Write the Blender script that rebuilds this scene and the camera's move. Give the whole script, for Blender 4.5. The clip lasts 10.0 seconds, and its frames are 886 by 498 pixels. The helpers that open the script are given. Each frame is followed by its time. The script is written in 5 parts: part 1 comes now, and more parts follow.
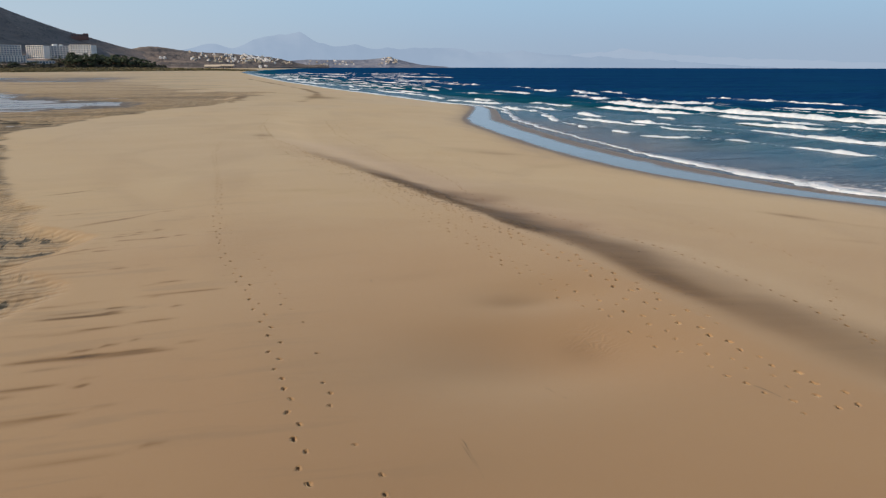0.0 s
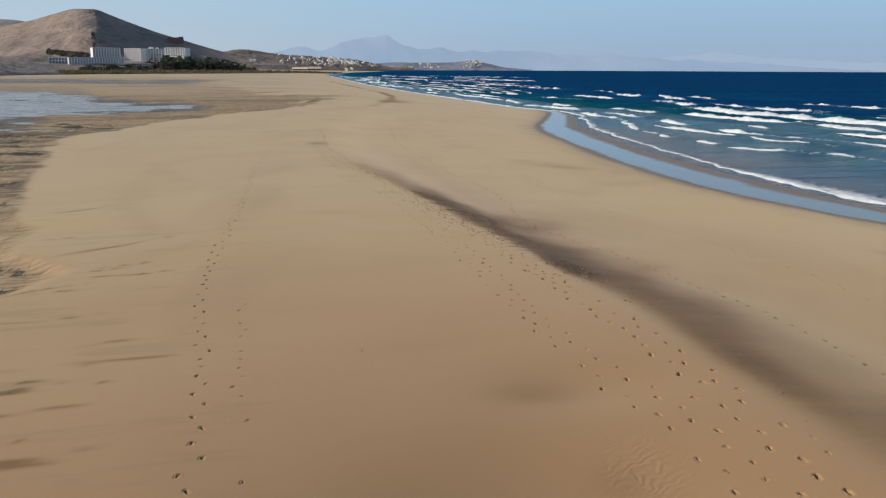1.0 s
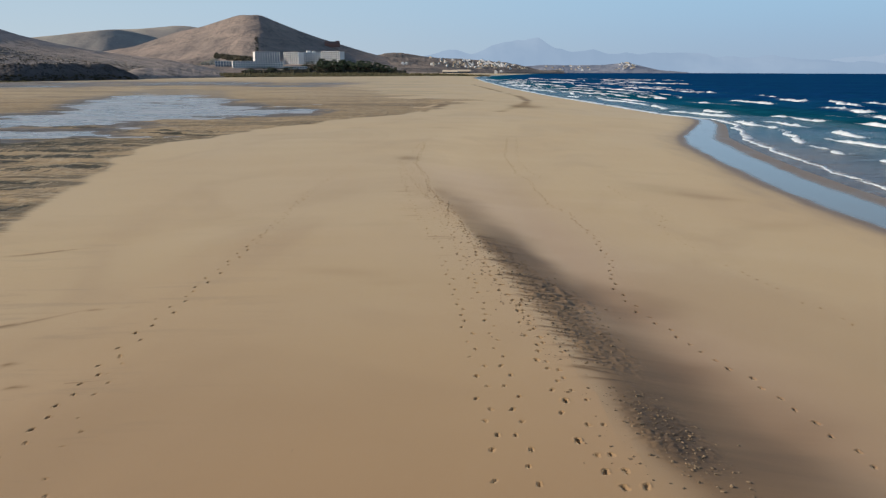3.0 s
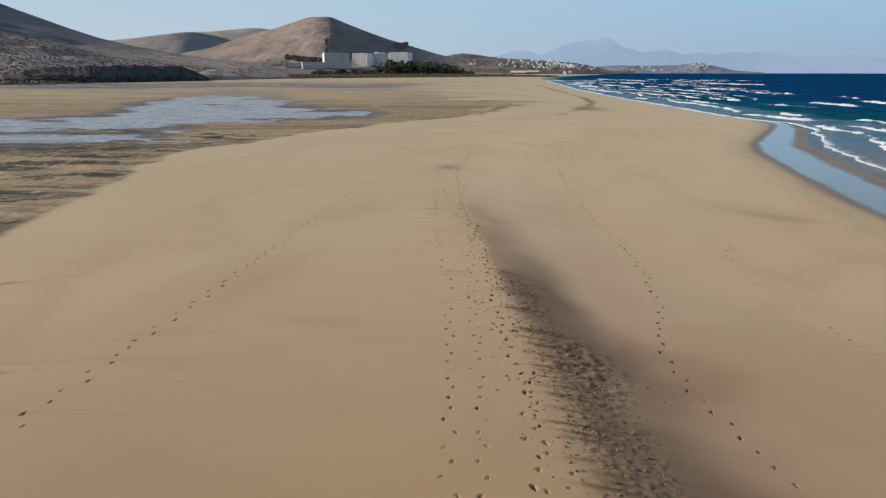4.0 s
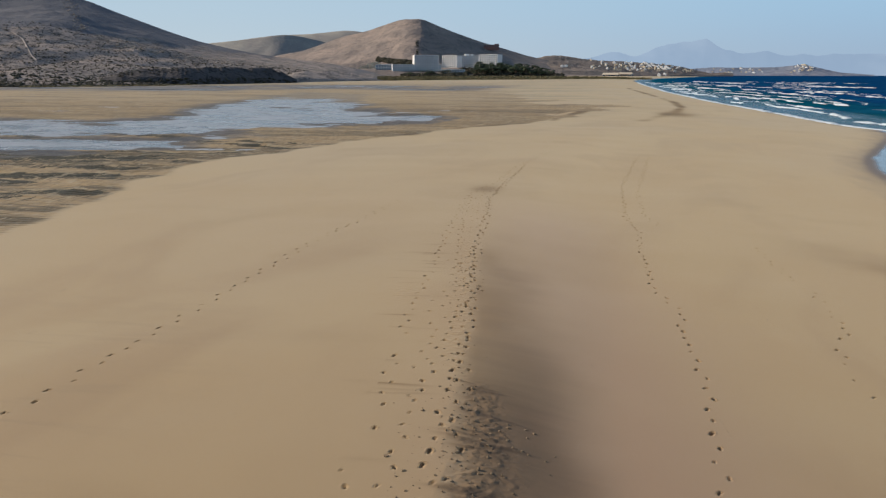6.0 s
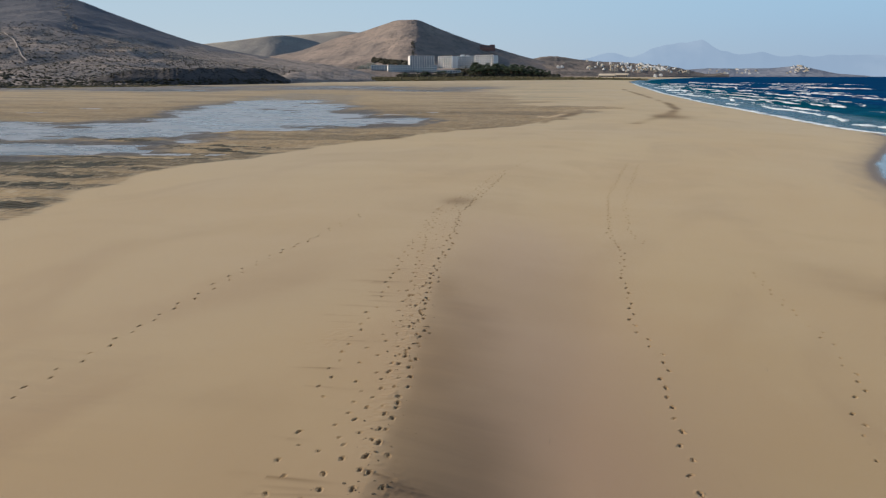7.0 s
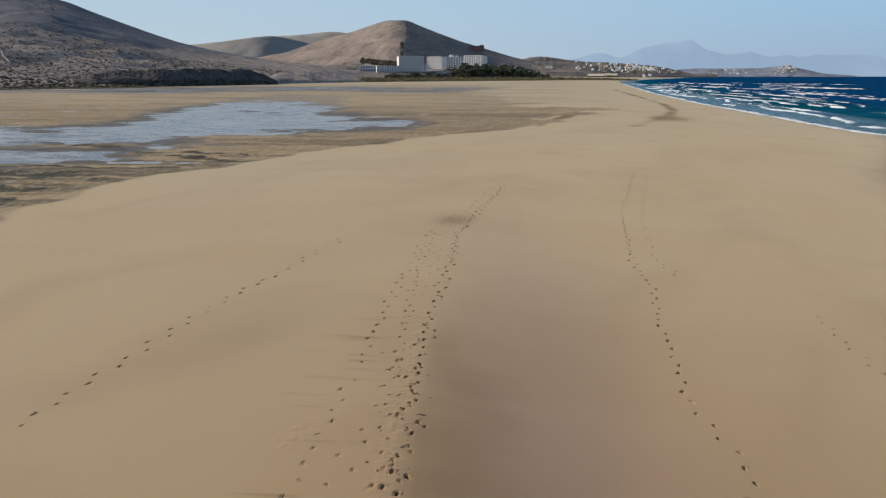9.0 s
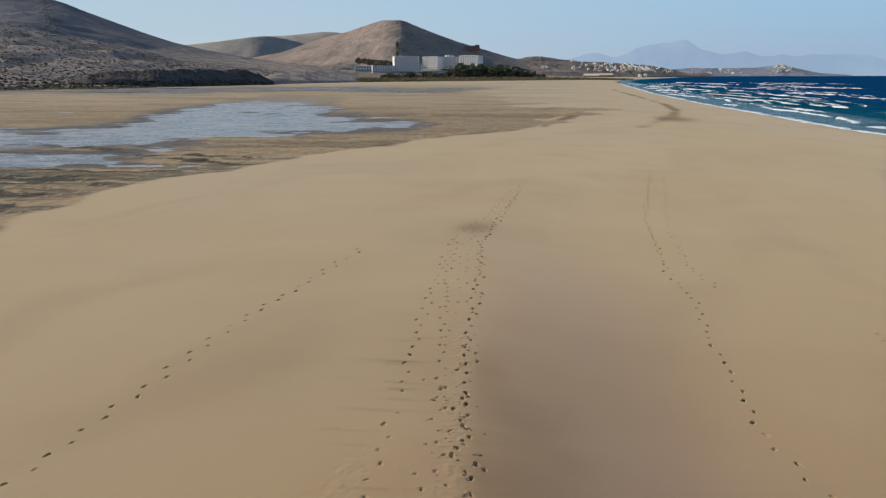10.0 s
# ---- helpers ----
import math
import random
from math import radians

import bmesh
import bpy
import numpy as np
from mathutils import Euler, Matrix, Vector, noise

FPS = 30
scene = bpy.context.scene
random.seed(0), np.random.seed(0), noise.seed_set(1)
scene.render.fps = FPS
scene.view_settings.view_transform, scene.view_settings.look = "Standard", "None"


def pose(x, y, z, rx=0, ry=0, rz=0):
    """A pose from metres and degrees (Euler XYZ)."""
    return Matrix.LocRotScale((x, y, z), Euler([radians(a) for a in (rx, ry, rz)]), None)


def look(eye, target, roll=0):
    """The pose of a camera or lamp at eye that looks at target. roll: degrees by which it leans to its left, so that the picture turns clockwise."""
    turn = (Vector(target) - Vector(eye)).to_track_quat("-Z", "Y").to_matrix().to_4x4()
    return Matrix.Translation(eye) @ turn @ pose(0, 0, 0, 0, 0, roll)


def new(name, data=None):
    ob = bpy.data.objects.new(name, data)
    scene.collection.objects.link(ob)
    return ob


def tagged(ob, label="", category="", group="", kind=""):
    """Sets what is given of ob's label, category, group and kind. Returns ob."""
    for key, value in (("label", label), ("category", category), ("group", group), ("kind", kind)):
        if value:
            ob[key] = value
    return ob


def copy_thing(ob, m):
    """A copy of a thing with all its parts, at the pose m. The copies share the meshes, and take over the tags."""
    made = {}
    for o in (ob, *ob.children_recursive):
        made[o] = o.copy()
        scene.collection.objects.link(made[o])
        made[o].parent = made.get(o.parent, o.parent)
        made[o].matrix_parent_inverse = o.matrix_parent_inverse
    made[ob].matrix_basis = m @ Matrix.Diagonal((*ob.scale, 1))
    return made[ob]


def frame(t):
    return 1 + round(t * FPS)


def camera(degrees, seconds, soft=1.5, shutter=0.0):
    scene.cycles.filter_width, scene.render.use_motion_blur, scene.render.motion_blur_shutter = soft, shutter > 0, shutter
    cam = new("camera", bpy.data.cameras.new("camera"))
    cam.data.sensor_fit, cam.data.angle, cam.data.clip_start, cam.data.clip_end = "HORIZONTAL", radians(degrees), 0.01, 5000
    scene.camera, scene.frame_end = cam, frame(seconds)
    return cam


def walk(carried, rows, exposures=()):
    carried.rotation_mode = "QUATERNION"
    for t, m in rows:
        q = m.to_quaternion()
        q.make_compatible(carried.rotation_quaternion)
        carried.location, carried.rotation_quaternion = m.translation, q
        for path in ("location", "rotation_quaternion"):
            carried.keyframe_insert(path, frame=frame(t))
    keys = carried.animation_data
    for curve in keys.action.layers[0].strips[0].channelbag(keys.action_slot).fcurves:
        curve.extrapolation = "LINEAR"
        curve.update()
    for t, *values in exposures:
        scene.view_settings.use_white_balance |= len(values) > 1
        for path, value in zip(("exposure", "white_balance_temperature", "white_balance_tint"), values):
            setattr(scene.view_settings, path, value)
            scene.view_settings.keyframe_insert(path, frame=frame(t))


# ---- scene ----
cam = camera(55.9, 10.0, 1.3)
METRES, EYE, TILT, LEAN, TURN = 55.55, 7.5, -0.22, -0.74, -15.6
ROWS = [
    (0.0, 0.0, 0.0, 0.0, -0.13, -12.15, 0.62),
    (0.5, 0.0186, 0.0631, 0.0007, 2.73, -12.01, 0.53),
    (1.0, 0.0331, 0.1277, 0.0028, 5.56, -11.91, 0.47),
    (1.5, 0.0445, 0.1935, 0.0033, 8.36, -11.81, 0.43),
    (2.0, 0.0534, 0.2582, 0.0032, 11.04, -11.76, 0.4),
    (2.5, 0.0601, 0.3226, 0.0029, 13.38, -11.67, 0.43),
    (4.0, 0.0656, 0.5097, 0.0045, 20.27, -11.55, 0.58),
    (4.5, 0.0639, 0.5678, 0.0055, 22.49, -11.5, 0.56),
    (5.0, 0.0603, 0.6252, 0.0052, 24.62, -11.44, 0.52),
    (5.5, 0.0557, 0.6813, 0.0046, 26.44, -11.38, 0.52),
    (7.0, 0.0411, 0.8254, 0.0066, 26.18, -11.31, 0.47),
    (7.5, 0.032, 0.8612, 0.0068, 25.98, -11.33, 0.5),
    (8.0, 0.0185, 0.892, 0.007, 25.79, -11.31, 0.51),
    (8.5, 0.0016, 0.9166, 0.0068, 25.6, -11.28, 0.55),
    (9.0, -0.0162, 0.9333, 0.0078, 25.44, -11.28, 0.57),
    (9.5, -0.0348, 0.9448, 0.0086, 25.27, -11.28, 0.6),
    (10.0, -0.0525, 0.9547, 0.0097, 25.11, -11.29, 0.65),
]
walk(cam, [(t, pose(0, 0, EYE, TILT, LEAN, TURN) @ pose(METRES * x, METRES * y, METRES * z, 90 + pitch, roll, yaw)) for t, x, y, z, yaw, pitch, roll in ROWS],
     [(0.0, 0.02, 6820, 13), (0.5, 0.0, 6680, 11.5), (1.5, 0.02, 6540, 10.5), (6.0, 0.02, 6520, 10), (10.0, 0.0, 6440, 9.5)])

# ---- light: clear low sun from the land side, blue sky ----
SUN_AZ, SUN_EL = -84.0, 25.0          # degrees from +y towards +x, and above the horizon
world = bpy.data.worlds.new("sky")
scene.world = world
world.use_nodes = True
wn = world.node_tree
sky = wn.nodes.new("ShaderNodeTexSky")
sky.sky_type, sky.sun_disc = "NISHITA", False
sky.sun_elevation, sky.sun_rotation = radians(SUN_EL), radians(SUN_AZ)
sky.air_density, sky.dust_density, sky.ozone_density = 1.0, 0.25, 2.0
tint = wn.nodes.new("ShaderNodeMix")          # clean sea air: a cooler sky than the model's
tint.data_type, tint.blend_type = "RGBA", "MULTIPLY"
tint.inputs["Factor"].default_value, tint.inputs[7].default_value = 1.0, (1.0, 0.96, 0.92, 1)
wn.links.new(sky.outputs["Color"], tint.inputs[6])
# pale sea haze low over the horizon, brighter towards the sun
way = wn.nodes.new("ShaderNodeTexCoord")
split = wn.nodes.new("ShaderNodeSeparateXYZ")
wn.links.new(way.outputs["Generated"], split.inputs[0])


def sky_ramp(value, a, b, lo, hi):
    n = wn.nodes.new("ShaderNodeMapRange")
    n.interpolation_type = "SMOOTHSTEP"
    for k, v in zip(("From Min", "From Max", "To Min", "To Max"), (a, b, lo, hi)):
        n.inputs[k].default_value = v
    wn.links.new(value, n.inputs["Value"])
    return n.outputs["Result"]


def sky_mix(fac, a, b):
    n = wn.nodes.new("ShaderNodeMix")
    n.data_type = "RGBA"
    wn.links.new(fac, n.inputs["Factor"])
    for v, k in ((a, 6), (b, 7)):
        if isinstance(v, tuple):
            n.inputs[k].default_value = (*v, 1)
        else:
            wn.links.new(v, n.inputs[k])
    return n.outputs[2]


low_haze = sky_mix(sky_ramp(split.outputs["X"], -0.55, 0.5, 0, 1), (4.6, 5.5, 6.1), (2.9, 3.95, 5.3))
upper_haze = sky_mix(sky_ramp(split.outputs["X"], -0.55, 0.5, 0, 1), (4.0, 5.3, 6.4), (2.9, 4.7, 6.5))
haze = sky_mix(sky_ramp(split.outputs["Z"], 0.0, 0.09, 0, 1), low_haze, upper_haze)
whole = sky_mix(sky_ramp(split.outputs["Z"], 0.03, 0.45, 1, 0), tint.outputs[2], haze)
wn.links.new(whole, wn.nodes["Background"].inputs["Color"])
wn.nodes["Background"].inputs["Strength"].default_value = 0.11
sun_data = bpy.data.lights.new("sun", "SUN")
sun_data.energy, sun_data.angle, sun_data.color = 4.2, radians(0.6), (1.0, 0.86, 0.70)
sun = new("sun", sun_data)
sun_way = Vector((math.sin(radians(SUN_AZ)) * math.cos(radians(SUN_EL)), math.cos(radians(SUN_AZ)) * math.cos(radians(SUN_EL)), math.sin(radians(SUN_EL))))
sun.matrix_world = look(sun_way * 400, (0, 0, 0))
scene.view_settings.exposure = 0.0

SEA = -1.0                            # level of the sea
EYE_REF = (13.0, 36.0, 7.75)          # the far country is laid out by bearing and range from here


# ---- small maths ----
def smooth(a, b, x):
    u = np.clip((np.asarray(x, float) - a) / (b - a), 0, 1)
    return u * u * (3 - 2 * u)


def line(pts):
    """y -> x along a polyline given as (y, x)."""
    p = np.array(pts, float)
    return lambda y: np.interp(y, p[:, 0], p[:, 1])


def grain(x, y, seed=0):
    """Smooth value noise in -1..1 on arrays."""
    xi, yi = np.floor(x).astype(np.int64), np.floor(y).astype(np.int64)
    fx, fy = x - xi, y - yi
    fx, fy = fx * fx * fx * (fx * (fx * 6 - 15) + 10), fy * fy * fy * (fy * (fy * 6 - 15) + 10)

    def h(i, j):
        n = (i * 374761393 + j * 668265263 + seed * 974711) & 0x7FFFFFFF
        n = ((n ^ (n >> 13)) * 1274126177) & 0x7FFFFFFF
        return ((n ^ (n >> 16)) & 0xFFFF) / 32767.5 - 1
    a, b, c, d = h(xi, yi), h(xi + 1, yi), h(xi, yi + 1), h(xi + 1, yi + 1)
    return (a * (1 - fx) + b * fx) * (1 - fy) + (c * (1 - fx) + d * fx) * fy


def fractal(x, y, octaves=4, seed=0, fall=0.5):
    s, k, w = 0.0, 1.0, 1.0
    for o in range(octaves):
        s = s + w * grain(x * k + 17.3 * o, y * k - 9.1 * o, seed + o)
        k, w = k * 2.03, w * fall
    return s


def near_line(x, y, pts):
    """Distance of the points to a polyline of (x, y)."""
    best = np.full(np.shape(x), 1e9)
    for (ax, ay), (bx, by) in zip(pts, pts[1:]):
        ux, uy = bx - ax, by - ay
        u = np.clip(((x - ax) * ux + (y - ay) * uy) / (ux * ux + uy * uy), 0, 1)
        best = np.minimum(best, np.hypot(x - ax - u * ux, y - ay - u * uy))
    return best


def inside(x, y, pts):
    odd = np.zeros(np.shape(x), bool)
    for (ax, ay), (bx, by) in zip(pts, pts[1:] + pts[:1]):
        if ay != by:
            odd ^= ((ay > y) != (by > y)) & (x < (bx - ax) * (y - ay) / (by - ay) + ax)
    return odd


# ---- materials ----
def material(name, colour, rough=0.8, bumps=(), spots=None, metal=0.0, spec=0.3, vary=0.0):
    """A node material: colour or two colours mixed by noise; bumps: (scale, strength, distance)."""
    m = bpy.data.materials.new(name)
    m.use_nodes = True
    nt = m.node_tree
    b = nt.nodes["Principled BSDF"]
    b.inputs["Roughness"].default_value, b.inputs["Metallic"].default_value = rough, metal
    b.inputs["Specular IOR Level"].default_value = spec
    co = nt.nodes.new("ShaderNodeTexCoord").outputs["Object"]
    c1, c2, scale = (colour, colour, 1) if spots is None else (colour, spots[0], spots[1])
    out = None
    n = nt.nodes.new("ShaderNodeTexNoise")
    n.inputs["Scale"].default_value, n.inputs["Detail"].default_value, n.inputs["Roughness"].default_value = scale, 6, 0.62
    nt.links.new(co, n.inputs["Vector"])
    ramp = nt.nodes.new("ShaderNodeValToRGB")
    ramp.color_ramp.elements[0].position, ramp.color_ramp.elements[1].position = 0.38, 0.62
    ramp.color_ramp.elements[0].color, ramp.color_ramp.elements[1].color = (*c1, 1), (*c2, 1)
    nt.links.new(n.outputs["Fac"], ramp.inputs["Fac"])
    out = ramp.outputs["Color"]
    if vary:
        info = nt.nodes.new("ShaderNodeObjectInfo")
        hsv = nt.nodes.new("ShaderNodeHueSaturation")
        mr = nt.nodes.new("ShaderNodeMapRange")
        mr.inputs["To Min"].default_value, mr.inputs["To Max"].default_value = 1 - vary, 1 + vary
        nt.links.new(info.outputs["Random"], mr.inputs["Value"])
        nt.links.new(mr.outputs["Result"], hsv.inputs["Value"])
        nt.links.new(out, hsv.inputs["Color"])
        out = hsv.outputs["Color"]
    nt.links.new(out, b.inputs["Base Color"])
    last = None
    for scale, strength, dist in bumps:
        t = nt.nodes.new("ShaderNodeTexNoise")
        t.inputs["Scale"].default_value, t.inputs["Detail"].default_value = scale, 4
        nt.links.new(co, t.inputs["Vector"])
        bp = nt.nodes.new("ShaderNodeBump")
        bp.inputs["Strength"].default_value, bp.inputs["Distance"].default_value = strength, dist
        nt.links.new(t.outputs["Fac"], bp.inputs["Height"])
        if last:
            nt.links.new(last, bp.inputs["Normal"])
        last = bp.outputs["Normal"]
    if last:
        nt.links.new(last, b.inputs["Normal"])
    return m


class Net:
    """Short hand for building a node tree."""

    def __init__(self, m):
        m.use_nodes = True
        self.t = m.node_tree
        self.bsdf = self.t.nodes["Principled BSDF"]
        self.co = self.t.nodes.new("ShaderNodeTexCoord").outputs["Object"]

    def put(self, value, socket):
        if hasattr(value, "is_output"):
            self.t.links.new(value, socket)
        else:
            socket.default_value = value

    def noise(self, scale, stretch=(1, 1, 1), detail=5, rough=0.55, turn=0.0, warp=0.0):
        mp = self.t.nodes.new("ShaderNodeMapping")
        mp.inputs["Scale"].default_value, mp.inputs["Rotation"].default_value = stretch, (0, 0, radians(turn))
        self.t.links.new(self.co, mp.inputs["Vector"])
        n = self.t.nodes.new("ShaderNodeTexNoise")
        n.inputs["Scale"].default_value, n.inputs["Detail"].default_value = scale, detail
        n.inputs["Roughness"].default_value, n.inputs["Distortion"].default_value = rough, warp
        self.t.links.new(mp.outputs["Vector"], n.inputs["Vector"])
        return n.outputs["Fac"]

    def wave(self, scale, turn, warp, stretch=(1, 1, 1)):
        mp = self.t.nodes.new("ShaderNodeMapping")
        mp.inputs["Rotation"].default_value, mp.inputs["Scale"].default_value = (0, 0, radians(turn)), stretch
        self.t.links.new(self.co, mp.inputs["Vector"])
        n = self.t.nodes.new("ShaderNodeTexWave")
        n.inputs["Scale"].default_value, n.inputs["Distortion"].default_value = scale, warp
        n.inputs["Detail"].default_value, n.inputs["Detail Scale"].default_value = 3, 1.2
        self.t.links.new(mp.outputs["Vector"], n.inputs["Vector"])
        return n.outputs["Fac"]

    def attr(self, name):
        a = self.t.nodes.new("ShaderNodeAttribute")
        a.attribute_name = name
        return a.outputs["Fac"]

    def maths(self, op, a, b=0.0, c=0.0):
        n = self.t.nodes.new("ShaderNodeMath")
        n.operation = op
        for v, s in zip((a, b, c), n.inputs):
            self.put(v, s)
        return n.outputs[0]

    def ranged(self, v, a, b, lo=0.0, hi=1.0):
        n = self.t.nodes.new("ShaderNodeMapRange")
        n.interpolation_type = "SMOOTHSTEP"
        for s, x in zip(("Value", "From Min", "From Max", "To Min", "To Max"), (v, a, b, lo, hi)):
            self.put(x, n.inputs[s])
        return n.outputs["Result"]

    def mix(self, f, a, b):
        n = self.t.nodes.new("ShaderNodeMix")
        n.data_type = "RGBA"
        self.put(f, n.inputs["Factor"])
        for v, s in ((a, n.inputs[6]), (b, n.inputs[7])):
            self.put(v if hasattr(v, "is_output") else (*v, 1), s)
        return n.outputs[2]

    def mixf(self, f, a, b):
        n = self.t.nodes.new("ShaderNodeMix")
        for v, s in ((f, n.inputs[0]), (a, n.inputs[2]), (b, n.inputs[3])):
            self.put(v, s)
        return n.outputs[0]

    def bump(self, h, strength, dist, normal=None):
        n = self.t.nodes.new("ShaderNodeBump")
        self.put(strength, n.inputs["Strength"])
        n.inputs["Distance"].default_value = dist
        self.t.links.new(h, n.inputs["Height"])
        if normal:
            self.t.links.new(normal, n.inputs["Normal"])
        return n.outputs["Normal"]

    def out(self, **kw):
        for k, v in kw.items():
            self.put(v, self.bsdf.inputs[k.replace("_", " ")])


def sand_material():
    m = bpy.data.materials.new("beach_sand")
    n = Net(m)
    dark, wet, flat, streak = n.attr("dark"), n.attr("wet"), n.attr("flat"), n.attr("streak")
    broad = n.noise(0.07, (1.0, 0.55, 1), 4, 0.5, 14, 0.8)
    mid = n.noise(0.11, (1.0, 0.5, 1), 3, 0.5, 16, 1.0)
    fine = n.noise(55, detail=3)
    c = n.mix(n.ranged(broad, 0.3, 0.7), SAND_A, SAND_B)
    c = n.mix(n.ranged(n.noise(0.028, (1.0, 0.6, 1), 4, 0.5, 0, 0.6), 0.4, 0.66, 0.0, 0.6), c, (0.405, 0.30, 0.185))
    c = n.mix(n.maths("MULTIPLY", n.attr("brown"), n.ranged(broad, 0.2, 0.6, 0.6, 1.0)), c, SAND_D)
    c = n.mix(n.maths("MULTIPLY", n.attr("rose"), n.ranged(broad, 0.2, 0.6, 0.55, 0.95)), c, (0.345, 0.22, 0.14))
    c = n.mix(n.maths("MULTIPLY", n.ranged(mid, 0.45, 0.72), 0.5), c, SAND_C)
    # the tidal flat: tan sand with dark, stretched bands
    bands = n.noise(0.2, (0.14, 1.0, 1), 7, 0.66, 4, 0.9)
    wide = n.noise(0.035, (0.6, 1.5, 1), 4, 0.5)
    band = n.maths("MULTIPLY", n.ranged(bands, 0.47, 0.54), n.ranged(wide, 0.15, 0.36))
    c = n.mix(n.maths("MULTIPLY", flat, n.ranged(n.noise(0.6, (0.2, 1.2, 1), 5, 0.6, 4, 0.5), 0.35, 0.6, 0.25, 0.8)), c, (0.42, 0.32, 0.2))
    c = n.mix(n.maths("MULTIPLY", n.attr("mud"), n.maths("MULTIPLY", band, 0.7)), c, (0.06, 0.055, 0.04))
    ripple = n.noise(1.0, (2.4, 0.42, 1), 4, 0.72, -22, 0.5)
    olive = n.attr("olive")
    c = n.mix(n.maths("MULTIPLY", n.maths("MULTIPLY", flat, n.ranged(olive, 0.0, 0.4, 0.3, 0.95)), n.ranged(ripple, 0.5, 0.57)), c, (0.05, 0.048, 0.034))
    c = n.mix(n.ranged(n.maths("ADD", olive, n.maths("MULTIPLY", n.maths("SUBTRACT", ripple, 0.5), 1.6)), 0.3, 0.5, 0.0, 0.95), c, (0.03, 0.032, 0.024))
    c = n.mix(n.maths("MULTIPLY", n.maths("MULTIPLY", flat, 0.6), n.ranged(n.noise(1.3, (0.8, 0.5, 1), 3, 0.7, 20), 0.55, 0.64)), c, (0.48, 0.39, 0.26))
    far_band = n.ranged(n.noise(0.06, (0.3, 1.0, 1), 7, 0.68, 4, 0.6), 0.49, 0.6)
    c = n.mix(n.maths("MULTIPLY", n.attr("far_flat"), n.maths("MULTIPLY", far_band, 0.6)), c, (0.13, 0.10, 0.068))
    # heavy mineral sand, blown in tails and lying behind the ridge; the mask adds painted shade
    tails = n.noise(1.1, (0.14, 1.0, 1), 6, 0.62, 3, 0.5)
    speck = n.noise(5.0, (0.7, 1.2, 1), 6, 0.8)
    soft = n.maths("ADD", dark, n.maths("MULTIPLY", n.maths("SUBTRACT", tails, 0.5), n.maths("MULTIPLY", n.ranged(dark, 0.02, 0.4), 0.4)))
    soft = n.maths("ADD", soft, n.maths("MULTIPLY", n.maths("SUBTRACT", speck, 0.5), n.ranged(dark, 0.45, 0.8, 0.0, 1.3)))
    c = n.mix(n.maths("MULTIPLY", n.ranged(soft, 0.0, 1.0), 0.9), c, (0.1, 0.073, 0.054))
    c = n.mix(n.maths("MULTIPLY", n.maths("MULTIPLY", n.ranged(tails, 0.53, 0.66), streak), 0.25), c, (0.18, 0.13, 0.08))
    # wet sand
    wetn = n.maths("ADD", wet, n.maths("MULTIPLY", n.maths("SUBTRACT", n.noise(0.4, (1.5, 0.4, 1), 5, 0.6), 0.5), 0.42))
    damp, film = n.ranged(wetn, 0.1, 0.6), n.ranged(wetn, 0.64, 1.0)
    c = n.mix(n.maths("MULTIPLY", damp, 0.8), c, n.mix(n.ranged(flat, 0.1, 0.4), (0.19, 0.135, 0.095), (0.125, 0.115, 0.108)))
    c = n.mix(n.maths("MULTIPLY", film, 0.65), c, (0.045, 0.043, 0.043))
    c = n.mix(n.maths("MULTIPLY", n.maths("SUBTRACT", fine, 0.5), 0.4), c, (0.5, 0.4, 0.25))
    rip = n.wave(0.55, 78, 5.0)
    rip2 = n.wave(0.32, 100, 7.0)
    grainy = n.bump(fine, 0.25, 0.01)
    dune = n.bump(n.noise(0.9, (0.7, 1.3, 1), 4, 0.5, 12, 1.0), 0.06, 0.06, grainy)
    nrm = n.bump(n.maths("ADD", rip, n.maths("MULTIPLY", rip2, 0.6)), n.maths("MULTIPLY", flat, 0.8), 0.1, dune)
    nrm = n.bump(n.wave(1.5, 64, 14.0), n.maths("MULTIPLY", n.attr("ripple"), 0.22), 0.05, nrm)
    n.out(Base_Color=c, Roughness=n.mixf(film, n.mixf(damp, 0.62, 0.45), 0.07), Specular_IOR_Level=n.mixf(film, n.ranged(n.maths("MAXIMUM", dark, n.maths("MULTIPLY", flat, 0.4)), 0.0, 0.5, 0.26, 0.04), 0.5),
          Sheen_Weight=n.mixf(n.maths("MAXIMUM", damp, n.maths("MAXIMUM", n.ranged(dark, 0.08, 0.5, 0.0, 0.95), n.maths("MULTIPLY", flat, 0.7))), 0.33, 0.0), Sheen_Roughness=0.4, Sheen_Tint=(1.0, 0.83, 0.57, 1))
    plain = n.t.nodes.new("ShaderNodeNewGeometry").outputs["Normal"]
    mx = n.t.nodes.new("ShaderNodeMix")
    mx.data_type = "VECTOR"
    n.put(film, mx.inputs["Factor"]), n.put(nrm, mx.inputs[4]), n.put(plain, mx.inputs[5])
    n.out(Normal=mx.outputs[1])
    return m


